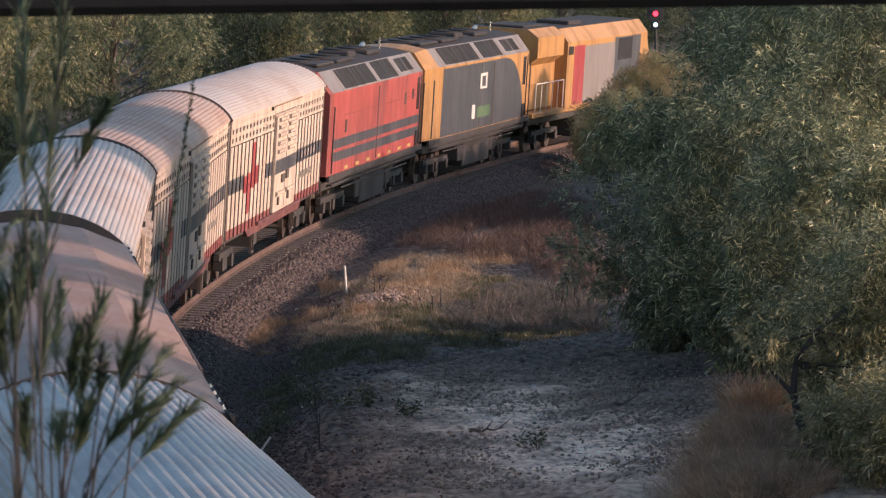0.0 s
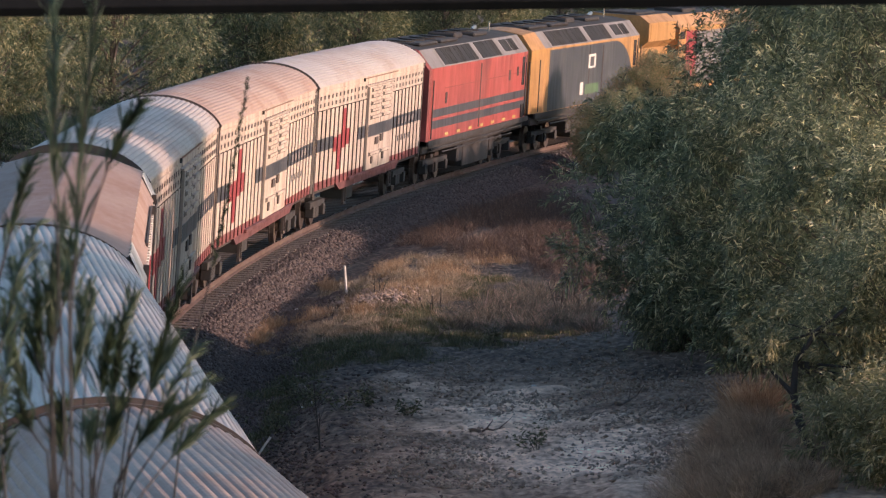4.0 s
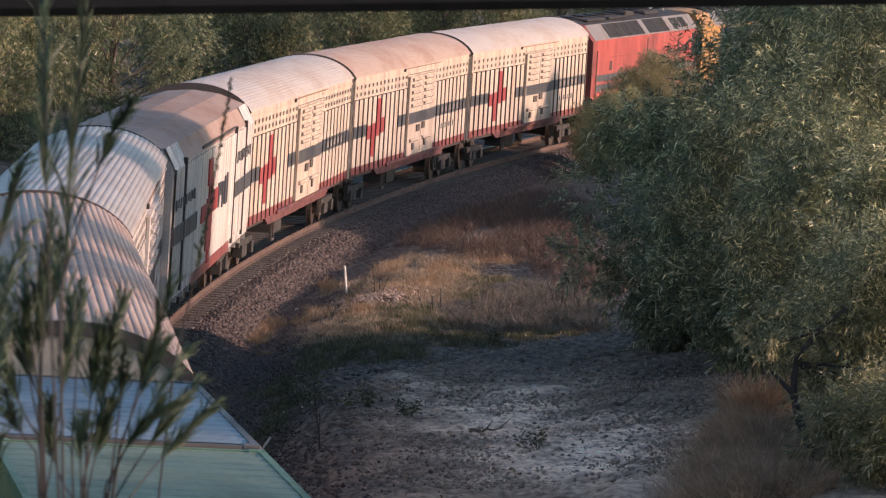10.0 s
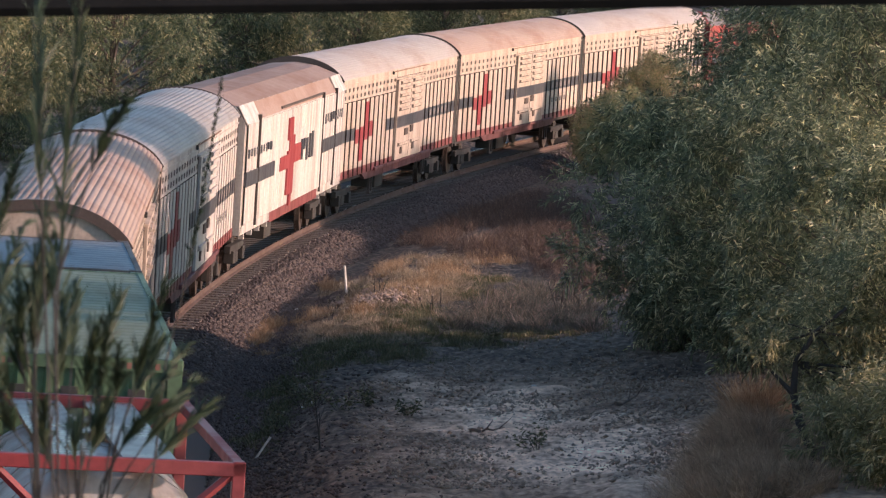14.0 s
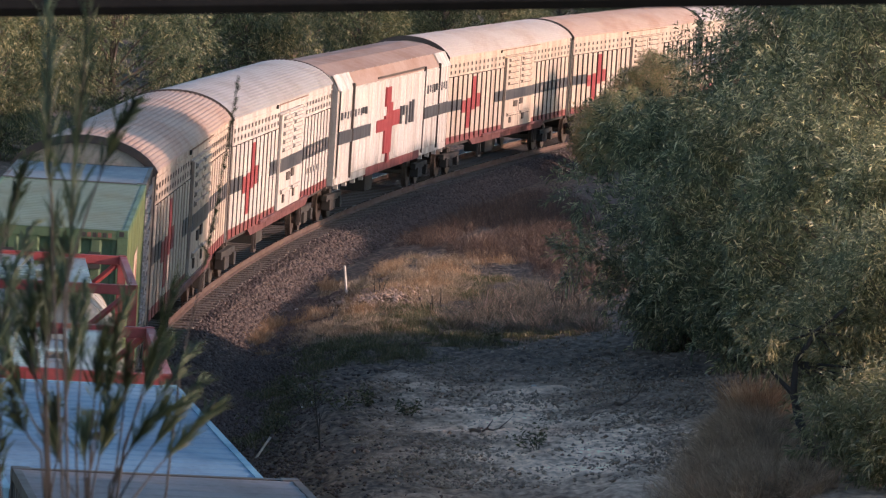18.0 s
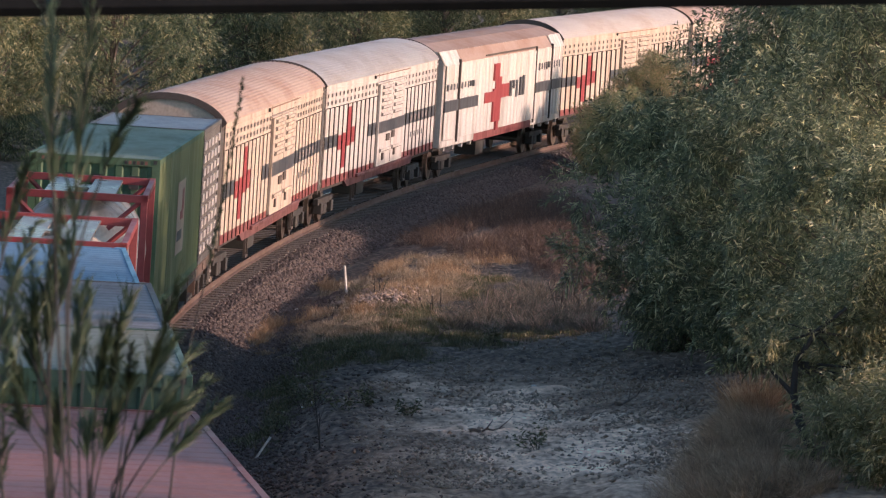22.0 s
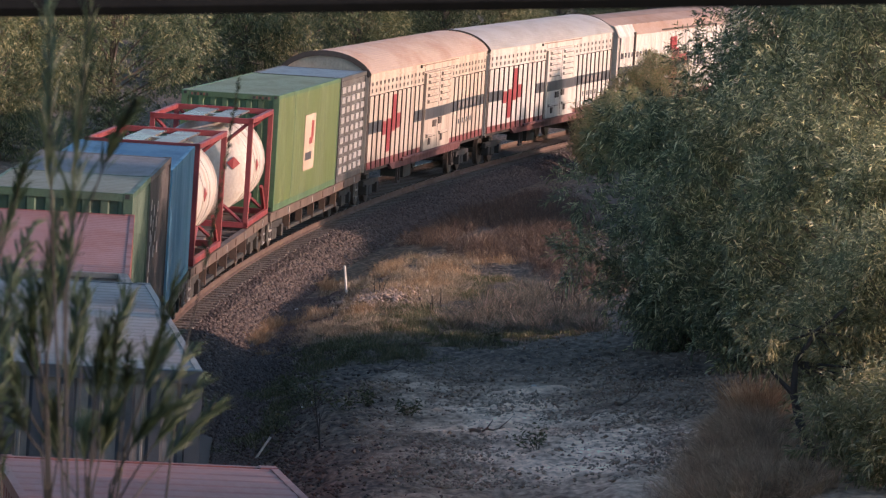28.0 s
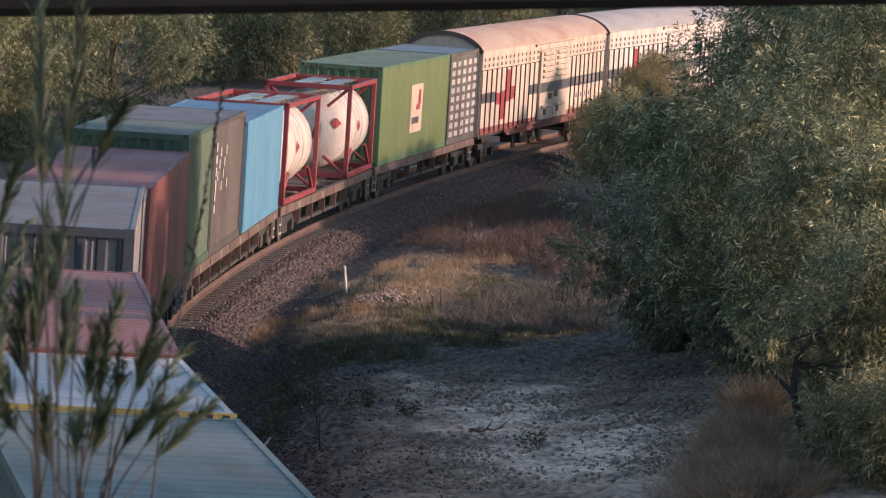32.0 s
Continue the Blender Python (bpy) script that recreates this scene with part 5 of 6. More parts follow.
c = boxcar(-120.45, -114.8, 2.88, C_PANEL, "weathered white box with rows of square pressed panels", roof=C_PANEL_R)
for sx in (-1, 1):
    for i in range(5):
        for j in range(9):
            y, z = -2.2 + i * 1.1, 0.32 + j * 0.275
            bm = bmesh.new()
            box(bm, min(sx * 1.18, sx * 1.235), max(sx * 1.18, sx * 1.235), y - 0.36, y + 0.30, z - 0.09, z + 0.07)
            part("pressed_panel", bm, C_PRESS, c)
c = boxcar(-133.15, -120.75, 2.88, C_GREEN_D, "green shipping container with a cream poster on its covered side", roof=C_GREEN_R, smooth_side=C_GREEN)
hazard(c, 12.4, 1.22, 2.88)
part("poster", boxes((1.222, 1.227, -0.85, 1.25, 0.72, 2.16)), C_POSTER, c, "peeling cream poster")
part("poster_mark", boxes((1.227, 1.230, 0.1, 0.8, 1.38, 1.55), (1.227, 1.230, 0.45, 0.95, 1.55, 1.98)), CROSS, c)
part("poster_mark", boxes((1.227, 1.230, -0.6, 0.7, 0.98, 1.18)), NAVY, c)
part("sheet_joint", boxes((1.2165, 1.2185, -3.0, -2.92, 0.1, 2.78)), C_GREEN_D, c)
for k, x in enumerate((-0.5, 0.05, 0.75)):
    part("number_plate", boxes((x - 0.09, x + 0.09, -6.206, -6.19, 2.30, 2.55)), BLACK, c)
load(tank(5.6, T_RED, "white tank container in a red frame with hazard diamonds"), -139.85, -134.25)
load(tank(6.1, T_RED, "white tank container in an open red steel frame"), -152.45, -146.35)
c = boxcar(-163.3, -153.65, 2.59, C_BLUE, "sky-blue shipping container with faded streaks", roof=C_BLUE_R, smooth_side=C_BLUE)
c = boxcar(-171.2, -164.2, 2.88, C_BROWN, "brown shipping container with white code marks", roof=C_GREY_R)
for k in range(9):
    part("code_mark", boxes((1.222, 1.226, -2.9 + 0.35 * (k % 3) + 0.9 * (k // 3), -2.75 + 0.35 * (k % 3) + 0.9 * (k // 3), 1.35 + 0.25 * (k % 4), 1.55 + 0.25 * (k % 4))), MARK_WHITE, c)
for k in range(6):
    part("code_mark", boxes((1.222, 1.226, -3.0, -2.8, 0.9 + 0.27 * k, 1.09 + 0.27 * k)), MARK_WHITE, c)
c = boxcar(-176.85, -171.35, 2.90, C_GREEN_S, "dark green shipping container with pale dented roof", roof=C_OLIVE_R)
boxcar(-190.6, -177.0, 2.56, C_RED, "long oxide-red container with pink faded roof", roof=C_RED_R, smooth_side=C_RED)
load(open_bin(5.6, 2.60, "open-topped steel bin with pale rusty inner walls"), -196.8, -191.2)
c = boxcar(-208.6, -197.15, 2.94, C_GREY, "pale grey container with slate-blue end", end=C_NAVY)
part("head_rail", boxes((-1.21, 1.21, -5.737, -5.725, 2.80, 2.932)), C_NAVY, c, "dark rail over the doors")
for x in (-0.62, -0.2, 0.2, 0.62):
    part("lock_rod", tube(bmesh.new(), (x, -5.765, 0.1), (x, -5.765, 2.74), 0.02, 6), C_GREY, c)
for k in range(4):
    part("letter", boxes((0.05 + 0.14 * k, 0.13 + 0.14 * k, -5.76, -5.725, 1.72, 1.88)), MARK_WHITE, c)
for k in range(5):
    part("letter", boxes((0.68 + 0.085 * k, 0.73 + 0.085 * k, -5.76, -5.725, 1.72, 1.83)), MARK_WHITE, c)
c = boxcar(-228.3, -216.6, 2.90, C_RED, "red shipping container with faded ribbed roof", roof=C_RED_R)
hazard(c, 11.7, 1.22, 2.90)
c = boxcar(-234.1, -228.7, 2.90, C_WHITE, "white shipping container with yellow edged roof", roof=C_WHITE, end=C_WHITE)
part("edge_strip", boxes((-1.22, 1.235, -2.712, -2.69, 2.76, 2.905)), MARK_YEL, c, "yellow end rail with black bars")
for k in range(5):
    part("hazard_bar", boxes((1.10 - 0.16 * k, 1.17 - 0.16 * k, -2.718, -2.711, 2.79, 2.885)), BLACK, c)
boxcar(-248.0, -234.5, 2.90, C_SAGE, "teal-grey shipping container with ribbed roof", roof=C_SAGE)


# ---------------------------------------------------------------- plants
def blades(name, base, way, length, width, material, parent=None, bend=0.25, seed=1):
    """Leaves or grass: each a folded strip of two quads. base, way: (n, 3) arrays; length, width: (n,)."""
    r = np.random.RandomState(seed)
    n = len(base)
    way = way / np.linalg.norm(way, axis=1, keepdims=True)
    side = np.cross(way, r.normal(0, 1, (n, 3)))
    side /= np.linalg.norm(side, axis=1, keepdims=True)
    out = np.cross(side, way)
    L, W = length[:, None], width[:, None] / 2
    mid = base + way * L * 0.5 + out * L * bend * 0.25
    tip = base + way * L * 0.92 + out * L * bend * 0.1 + np.array([0, 0, -1.0]) * L * bend * 0.5
    v = np.stack([base, mid - side * W, mid + side * W, tip], 1)
    f = np.array([(0, 1, 2), (1, 3, 2)])[None] + (np.arange(n) * 4)[:, None, None]
    me = bpy.data.meshes.new(name)
    me.vertices.add(n * 4)
    me.vertices.foreach_set("co", v.ravel())
    me.loops.add(n * 6)
    me.loops.foreach_set("vertex_index", f.ravel())
    me.polygons.add(n * 2)
    me.polygons.foreach_set("loop_start", np.arange(n * 2) * 3)
    me.update(calc_edges=True)
    me.materials.append(material)
    ob = new(name, me)
    ob.parent = parent
    return ob


# the third colour of wattle and gum leaves paints sunlit highlights
LEAF = leafy("wattle_leaf", (0.075, 0.092, 0.052), (0.29, 0.315, 0.17), (0.82, 0.76, 0.44), 0.45, 0.36)
LEAF_B = leafy("gum_leaf", (0.068, 0.095, 0.052), (0.22, 0.248, 0.124), (0.58, 0.52, 0.28), 0.4, 0.38)
LEAF_C = leafy("shrub_leaf", (0.18, 0.195, 0.10), (0.42, 0.40, 0.23), (0.56, 0.40, 0.26), 0.6)
NEEDLE = leafy("foreground_needle", (0.028, 0.046, 0.025), (0.074, 0.106, 0.056), None, 0.35)
DRY = leafy("dry_grass", (0.17, 0.135, 0.09), (0.40, 0.32, 0.225), (0.58, 0.47, 0.35), 0.45)
ORANGE = leafy("bleached_orange_grass", (0.24, 0.15, 0.085), (0.46, 0.32, 0.19), (0.60, 0.47, 0.32), 0.45)
DRY_RED = leafy("russet_grass", (0.060, 0.042, 0.036), (0.135, 0.095, 0.075), (0.24, 0.17, 0.13), 0.35)
STRAW = leafy("bank_straw", (0.20, 0.148, 0.10), (0.50, 0.375, 0.25), (0.66, 0.51, 0.35), 0.45)
GREEN_G = leafy("green_grass", (0.055, 0.065, 0.030), (0.13, 0.135, 0.065), (0.27, 0.22, 0.14), 0.3)
WEED = leafy("grey_weed", (0.065, 0.066, 0.052), (0.145, 0.135, 0.108), (0.36, 0.28, 0.24), 0.3)
LEAF_OLIVE = leafy("olive_wattle_leaf", (0.12, 0.13, 0.066), (0.32, 0.315, 0.16), (0.62, 0.55, 0.32), 0.45, 0.36)
BARK_DARK = paint("dark_bark", (0.035, 0.028, 0.024), (0.02, 0.016, 0.014), 0.5, 0.9, streak=(1, 1, 0.3), scale=4, bump=0.6)
BARK = paint("bark", (0.16, 0.115, 0.085), (0.05, 0.038, 0.03), 0.5, 0.9, streak=(1, 1, 0.3), scale=4, bump=0.6)
TWIG = paint("twig_bark", (0.016, 0.014, 0.012), (0.024, 0.019, 0.015), 0.4, 0.85)


def limb(bm, a, b, r0, r1, n=7):
    tube(bm, a, b, r0, n, r1)


def crown_leaves(r, cs, rr, leaves, leaf, droop, per):
    """Leaves set along short twigs that stand out of each clump. Returns places and directions."""
    size = np.array([q[0] ** 2 for q in rr])
    pts, ways = [], []
    for c, q, k in zip(cs, rr, size / size.sum() * leaves):
        m = max(3, int(k / per))
        d = r.normal(0, 1, (m, 3))
        d /= np.linalg.norm(d, axis=1, keepdims=True)
        foot = np.array(c) + d * (0.30 + 0.62 * r.uniform(0, 1, (m, 1)) ** 0.5) * q
        way = d * 0.8 + r.normal(0, 0.45, (m, 3)) + np.array([0, 0, 0.30])
        way /= np.linalg.norm(way, axis=1, keepdims=True)
        long = leaf * r.uniform(1.3, 3.0, (m, 1))
        t = (np.arange(per) + 0.5) / per
        p = foot[:, None] + way[:, None] * long[:, None] * t[None, :, None]
        out = r.normal(0, 1, (m, per, 3))
        out -= way[:, None] * (out * way[:, None]).sum(2, keepdims=True)
        out /= np.linalg.norm(out, axis=2, keepdims=True)
        w = way[:, None] * (0.35 + 0.7 * t[None, :, None]) + out * 0.75 + np.array([0, 0, droop])
        pts.append((p + r.normal(0, leaf * 0.06, p.shape)).reshape(-1, 3))
        ways.append(w.reshape(-1, 3))
    return np.concatenate(pts), np.concatenate(ways)


def tree_mesh(name, seed, height, spread, leaves, leaf, material, label, clumps=16, low=0.25, droop=-0.7, trunk=0.16, per=14, lump=(0.17, 0.34), slim=(0.11, 0.18)):
    """A tapered trunk with limbs, and a crown of leafy twigs in clumps. Returns the thing at the origin."""
    r = np.random.RandomState(seed)
    thing = empty("tree", label, "tree", "trees along the line")
    bm = bmesh.new()
    top = Vector((r.uniform(-0.3, 0.3), r.uniform(-0.3, 0.3), height * 0.8))
    limb(bm, (0, 0, -0.3), top * 0.5, trunk, trunk * 0.65)
    limb(bm, top * 0.5, top, trunk * 0.65, trunk * 0.2)
    cs, rr = [], []
    for i in range(clumps):
        z = height * (low + (1 - low) * (i + 0.5) / clumps)
        k = math.sin(math.pi * min(1, max(0.08, (z / height - low * 0.6) / (1 - low * 0.6) * 0.9))) ** 0.6
        a = i * 2.4 + r.uniform(-0.5, 0.5)
        d = spread * k * r.uniform(0.35, 1.0)
        c = Vector((d * math.cos(a), d * math.sin(a), z))
        cs.append(c)
        rr.append(np.array([1, 1, 0.8]) * spread * r.uniform(*lump))
        p = top * min(0.95, max(0.15, z / height * 0.75))
        limb(bm, p, c, trunk * 0.24, trunk * 0.05, 5)
    part("trunk", bm, BARK, thing, "rough brown trunk and limbs")
    pts, ways = crown_leaves(r, cs, rr, leaves, leaf, droop, per)
    n = len(pts)
    blades("crown", pts, ways, leaf * r.uniform(0.6, 1.3, n), leaf * r.uniform(*slim, n), material, thing, 0.3, seed)
    return thing


def place_tree(thing, x, y, turn=0.0, first=False, label="", lift=0.0, size=1.0):
    m = pose(x, y, ground_at(x, y) + lift, 0, 0, turn) @ Matrix.Diagonal((size, size, size, 1))
    if first:
        thing.matrix_basis = m
        ob = thing
    else:
        ob = copy_thing(thing, m)
    if label:
        tagged(ob, label)
    return ob


# the large wattles beside the bank
wat = tree_mesh("wattle", 21, 7.7, 2.9, 74000, 0.19, LEAF, "tall dense wattle tree with narrow grey-green leaves", 62, 0.05, -0.15, 0.16, 18)
place_tree(wat, 8.3, 95.5, 0, True)
place_tree(wat, 8.3, 88.0, 130)
place_tree(wat, 8.7, 102.0, 250)
low_w = tree_mesh("wattle", 22, 4.5, 2.1, 48000, 0.18, LEAF, "low spreading wattle bush hanging over the bank", 46, 0.03, -0.2, 0.12, 15)
place_tree(low_w, 4.65, 97.8, 0, True)
place_tree(low_w, 6.9, 84.5, 80)
place_tree(low_w, 6.9, 101.8, 200)
bush = tree_mesh("wattle", 23, 4.3, 1.75, 34000, 0.165, LEAF, "leaning wattle with a thin bare trunk on the bank", 36, 0.20, -0.3, 0.075, 15)
place_tree(bush, 7.2, 80.4, 300, True)
place_tree(bush, 7.05, 77.0, 110, size=0.8)
sprawl = tree_mesh("wattle", 29, 1.35, 0.85, 7500, 0.165, LEAF_OLIVE, "low sprawling olive-leaved wattle on the bank", 20, 0.05, -0.35, 0.03, 14)
place_tree(sprawl, 6.6, 75.3, 150, True)
for x, y, a in ((6.75, 76.6, 240), (6.2, 74.0, 100), (6.45, 73.0, 330), (7.1, 78.3, 10), (7.3, 77.2, 200)):
    place_tree(sprawl, x, y, a)
# hidden bushes added to stop low sun passing between the trunks
for k in range(11):
    place_tree(sprawl, 8.3 + 0.5 * (k % 2), 81.5 + 1.8 * k, 75 * k, size=1.1, label="hidden undergrowth added to block low sun under the wattle trees")
place_tree(wat, 7.95, 101.3, 40, size=0.96)
# hidden bush added to shade the hollow; it inherits the bank bush label
place_tree(low_w, 9.3, 102.6, 60, size=0.55)
place_tree(wat, 8.2, 98.8, 200)
place_tree(low_w, 5.9, 92.5, 20)
# unseen scrub rows added to keep low sun off the bank
for k in range(-5, 14):
    place_tree(low_w, 11.0 + 0.5 * (k % 2), 77.0 + 1.9 * k, 61 * k, size=(0.25 if k < 3 else 0.33 if k < 6 else 0.42) + 0.04 * (k % 3), label="unseen low wattle scrub added to block low sun")


def leaning_wattle(x, y, label):
    """A bent bare trunk, its leaves hanging to one side."""
    r = np.random.RandomState(27)
    thing = empty("tree", label, "tree", "trees along the line")
    bm = bmesh.new()
    way = [Vector(q) for q in ((0.10, 0, -0.25), (-0.06, 0, 0.25), (-0.22, 0.02, 0.62), (-0.30, 0.04, 1.02), (-0.26, 0.05, 1.5), (0.05, 0.05, 1.95), (0.5, 0.0, 2.3))]
    for k in range(6):
        limb(bm, way[k], way[k + 1], 0.085 - 0.010 * k, 0.077 - 0.010 * k, 8)
    limb(bm, way[3], (-0.62, 0.1, 1.36), 0.05, 0.02, 6)
    cs = [Vector(q) for q in ((0.35, 0.1, 1.55), (0.75, 0, 1.2), (1.15, 0.1, 1.75), (0.55, 0.2, 2.1), (-0.35, 0.3, 2.05), (1.05, 0, 0.85), (0.6, 0.1, 0.75), (1.5, 0, 1.3), (-0.7, 0.3, 1.7), (0.15, 0.25, 1.1))]
    for c in cs:
        limb(bm, way[4 if c.z < 1.4 else 5], c, 0.025, 0.006, 5)
    part("trunk", bm, BARK_DARK, thing, "bent dark bare trunk")
    pts, ways = crown_leaves(r, cs, [np.array([0.42, 0.42, 0.34])] * len(cs), 8500, 0.15, -0.55, 14)
    n = len(pts)
    blades("crown", pts, ways, 0.15 * r.uniform(0.6, 1.3, n), 0.15 * r.uniform(0.12, 0.18, n), LEAF_OLIVE, thing, 0.3, 28)
    thing.matrix_basis = pose(x, y, ground_at(x, y))
    return thing


leaning_wattle(5.5, 76.4, "small leaning wattle with a bent dark trunk beside the brown grass")
# unseen trees added right and left of the view to block sun and sky
screen = tree_mesh("wattle", 24, 8.8, 3.0, 14000, 0.40, LEAF, "unseen dense wattle tree added to block sun and sky", 40, 0.04, -0.3, lump=(0.24, 0.4))
place_tree(screen, 12, 58, 310, True)
place_tree(screen, 15.5, 82, 30, size=0.28)
place_tree(screen, 15, 70, 240, size=0.5)
for k in range(4):
    place_tree(screen, 10.3 + 0.3 * (k % 2), 73.0 + 2.2 * k, 70 * k, size=0.17)
for x, y, a in ((-14, 66, 40), (-15, 77, 130), (-13, 56, 200), (-13.5, 46, 90), (-12, 36, 10), (-15, 88, 300), (11, 47, 70), (12.5, 38, 150), (13.5, 64, 200)):
    place_tree(screen, x, y, a)
for k in range(6, 17):
    place_tree(screen, 11.6 + 0.9 * (k % 3), 71.5 + 1.9 * k, 50 * k, size=0.2)
# more unseen scrub, added to shade the weeds below their tips
for k in range(4):
    place_tree(low_w, 11.0 + 0.4 * (k % 2), 105.0 + 2.0 * k, 80 * k, size=0.36, label="unseen low wattle scrub added to block low sun")
shrub = tree_mesh("shrub", 31, 4.5, 2.0, 90000, 0.125, LEAF_C, "feathery olive and russet shrub beside the track", 60, 0.02, 0.4, 0.06, 16)
place_tree(shrub, 7.75, 178.8, 0, True, size=0.80)
olive = tree_mesh("shrub", 32, 3.4, 1.5, 36000, 0.11, leafy("olive_shrub_leaf", (0.17, 0.20, 0.10), (0.40, 0.42, 0.22), (0.52, 0.42, 0.26), 0.6), "soft olive shrub at the foot of the embankment", 44, 0.02, 0.4, 0.05, 16)
place_tree(olive, 5.2, 174.2, 70, True, size=0.68)
place_tree(olive, 6.2, 173.5, 170, size=1.1)
place_tree(shrub, 6.75, 178.2, 120, size=0.86)
place_tree(shrub, 5.8, 176.5, 200, size=0.68)
place_tree(shrub, 5.1, 175.2, 290, size=0.44)
# unseen row added to shade track and bogies; it inherits the bank bush label
for k in range(17):
    place_tree(low_w, 13.2 + 0.4 * (k % 3), 138.5 + 2.0 * k, 47 * k, size=0.86 if k < 9 else 0.7)

# the woods behind the curve
gum = tree_mesh("gum_tree", 41, 6.6, 3.0, 38000, 0.22, LEAF_B, "olive-green gum tree with drooping leaves in low sun", 44, 0.03, -0.5)
gum_b = tree_mesh("gum_tree", 42, 7.6, 3.4, 38000, 0.205, LEAF_B, "tall dusty green gum tree at the wood's edge", 44, 0.03, -0.5, 0.2)
gum_far = tree_mesh("gum_tree", 43, 7.4, 3.3, 15000, 0.34, LEAF_B, "dusty green gum tree deep in the wood", 34, 0.03, -0.5, 0.2)
rt = random.Random(5)
gum_spots = [(-15.4, 178), (-11.8, 183), (-17.8, 186), (-13.0, 265), (-9.3, 282), (-5.6, 278), (-3.6, 236), (0.2, 241), (3.0, 238), (6.0, 262), (9.6, 270), (13.2, 262),
             (-18.5, 170), (-19, 200), (-16, 214), (-22, 250), (-17, 292), (-2.0, 268), (17.5, 268), (21, 258),
             (-11.2, 239), (-9.2, 244), (-7.2, 250), (-12.8, 247), (-13, 318), (-7, 312), (-1, 306), (5, 310), (11, 306), (17, 302), (24, 300), (-20, 322)]
for i, (x, y) in enumerate(gum_spots):
    place_tree((gum, gum_b)[i % 2] if i < 12 else gum_far, x, y, rt.uniform(0, 360), i < 2 or i == 12)


def tufts(name, spots, n, height, width, material, label, seed, lean=0.35):
    """Grass growing in ragged patches: spots of (x, y, rx, ry)."""
    r = np.random.RandomState(seed)
    area = np.array([a[2] * a[3] for a in spots])
    pts = []
    for (x, y, rx, ry), k in zip(spots, (area / area.sum() * n).astype(int)):
        m = max(3, k // 40)
        cx, cy = r.normal(x, rx * 0.5, m), r.normal(y, ry * 0.5, m)
        cx, cy = np.repeat(cx, 40)[:k], np.repeat(cy, 40)[:k]
        pts.append(np.stack([cx + r.normal(0, 0.09, len(cx)), cy + r.normal(0, 0.09, len(cx)), np.repeat(r.uniform(0.45, 1.35, m + 1), 40)[:len(cx)]], 1))
    p = np.concatenate(pts)
    tall, p = p[:, 2], p[:, :2]
    z = ground_z(p[:, 0], p[:, 1]) - 0.03
    base = np.column_stack([p, z])
    tilt = np.repeat(r.normal(0, lean * 0.8, (len(p) // 40 + 1, 2)), 40, 0)[:len(p)]
    way = np.column_stack([tilt + r.normal(0, lean * 0.6, (len(p), 2)), np.ones(len(p))])
    ob = blades(name, base, way, height * tall * r.uniform(0.5, 1.2, len(p)), width * r.uniform(0.6, 1.3, len(p)), material, None, 0.3, seed)
    return tagged(ob, label, "grass", kind="stuff")


tufts("dry_grass", [(-1.2, 118.5, 1.1, 2.6), (-1.7, 113.5, 0.9, 2.2), (-0.2, 115.5, 0.9, 1.8), (-2.6, 108.5, 0.7, 1.8), (-4.0, 110.3, 0.35, 0.9), (-2.4, 122, 0.5, 1.5), (-0.9, 124, 0.9, 2.5), (0.2, 127.5, 0.9, 3.0), (-1.0, 129.5, 0.4, 3.0), (-1.0, 117, 1.8, 6.0), (0.2, 121, 1.0, 4.0), (-1.8, 108, 1.4, 4.0)], 44000, 0.25, 0.008, DRY, "dry straw-coloured grass on the verge", 51, 0.55)
tufts("green_grass", [(-2.4, 104.5, 0.7, 2.2), (-1.4, 103.5, 0.8, 1.6), (-0.6, 106.5, 1.2, 2.4), (-0.9, 110, 1.2, 1.8), (-3.2, 97, 0.5, 2), (-3.0, 91, 0.3, 1.5), (0.6, 109.5, 1.2, 1.5), (-0.6, 113, 0.7, 1.6), (0.6, 117, 0.8, 2.0), (-1.6, 120, 0.5, 1.4), (0.9, 122, 0.7, 2.0), (-2.3, 101.3, 0.7, 1.5), (-1.0, 101.8, 1.1, 1.3), (0.7, 105.0, 1.2, 1.5), (2.1, 106.6, 1.0, 1.2), (-2.9, 99.0, 0.5, 1.5), (-3.0, 94.0, 0.5, 2.0), (-3.3, 88.5, 0.4, 2.0), (1.4, 110.5, 0.9, 1.5), (2.6, 109.5, 0.8, 1.3)], 56000, 0.20, 0.009, GREEN_G, "short green and tan grass in the hollow and drain", 52)
tufts("russet_grass", [(2.2, 134, 0.9, 5.0), (2.8, 139, 1.3, 8.0), (3.2, 127, 0.9, 5.0), (2.8, 150, 1.4, 9.0), (1.2, 147, 0.8, 7.0), (3.8, 120, 0.8, 4.0), (-0.3, 138, 0.7, 4.0), (0.4, 143, 0.7, 5.0), (1.0, 132, 0.8, 4.0)], 68000, 0.55, 0.009, DRY_RED, "tall russet grass and weeds along the drain", 53, 0.75)
tufts("grey_weeds", [(1.6, 113.8, 0.9, 1.6), (2.9, 111.8, 0.7, 1.6), (0.9, 112.2, 0.7, 1.2), (2.2, 117.5, 0.8, 2.0), (2.0, 109.2, 0.9, 1.6), (0.7, 108.8, 0.8, 1.4), (3.0, 107.2, 0.7, 1.2)], 17000, 0.56, 0.008, WEED, "dead grey weeds with pale seed heads", 54, 0.7)
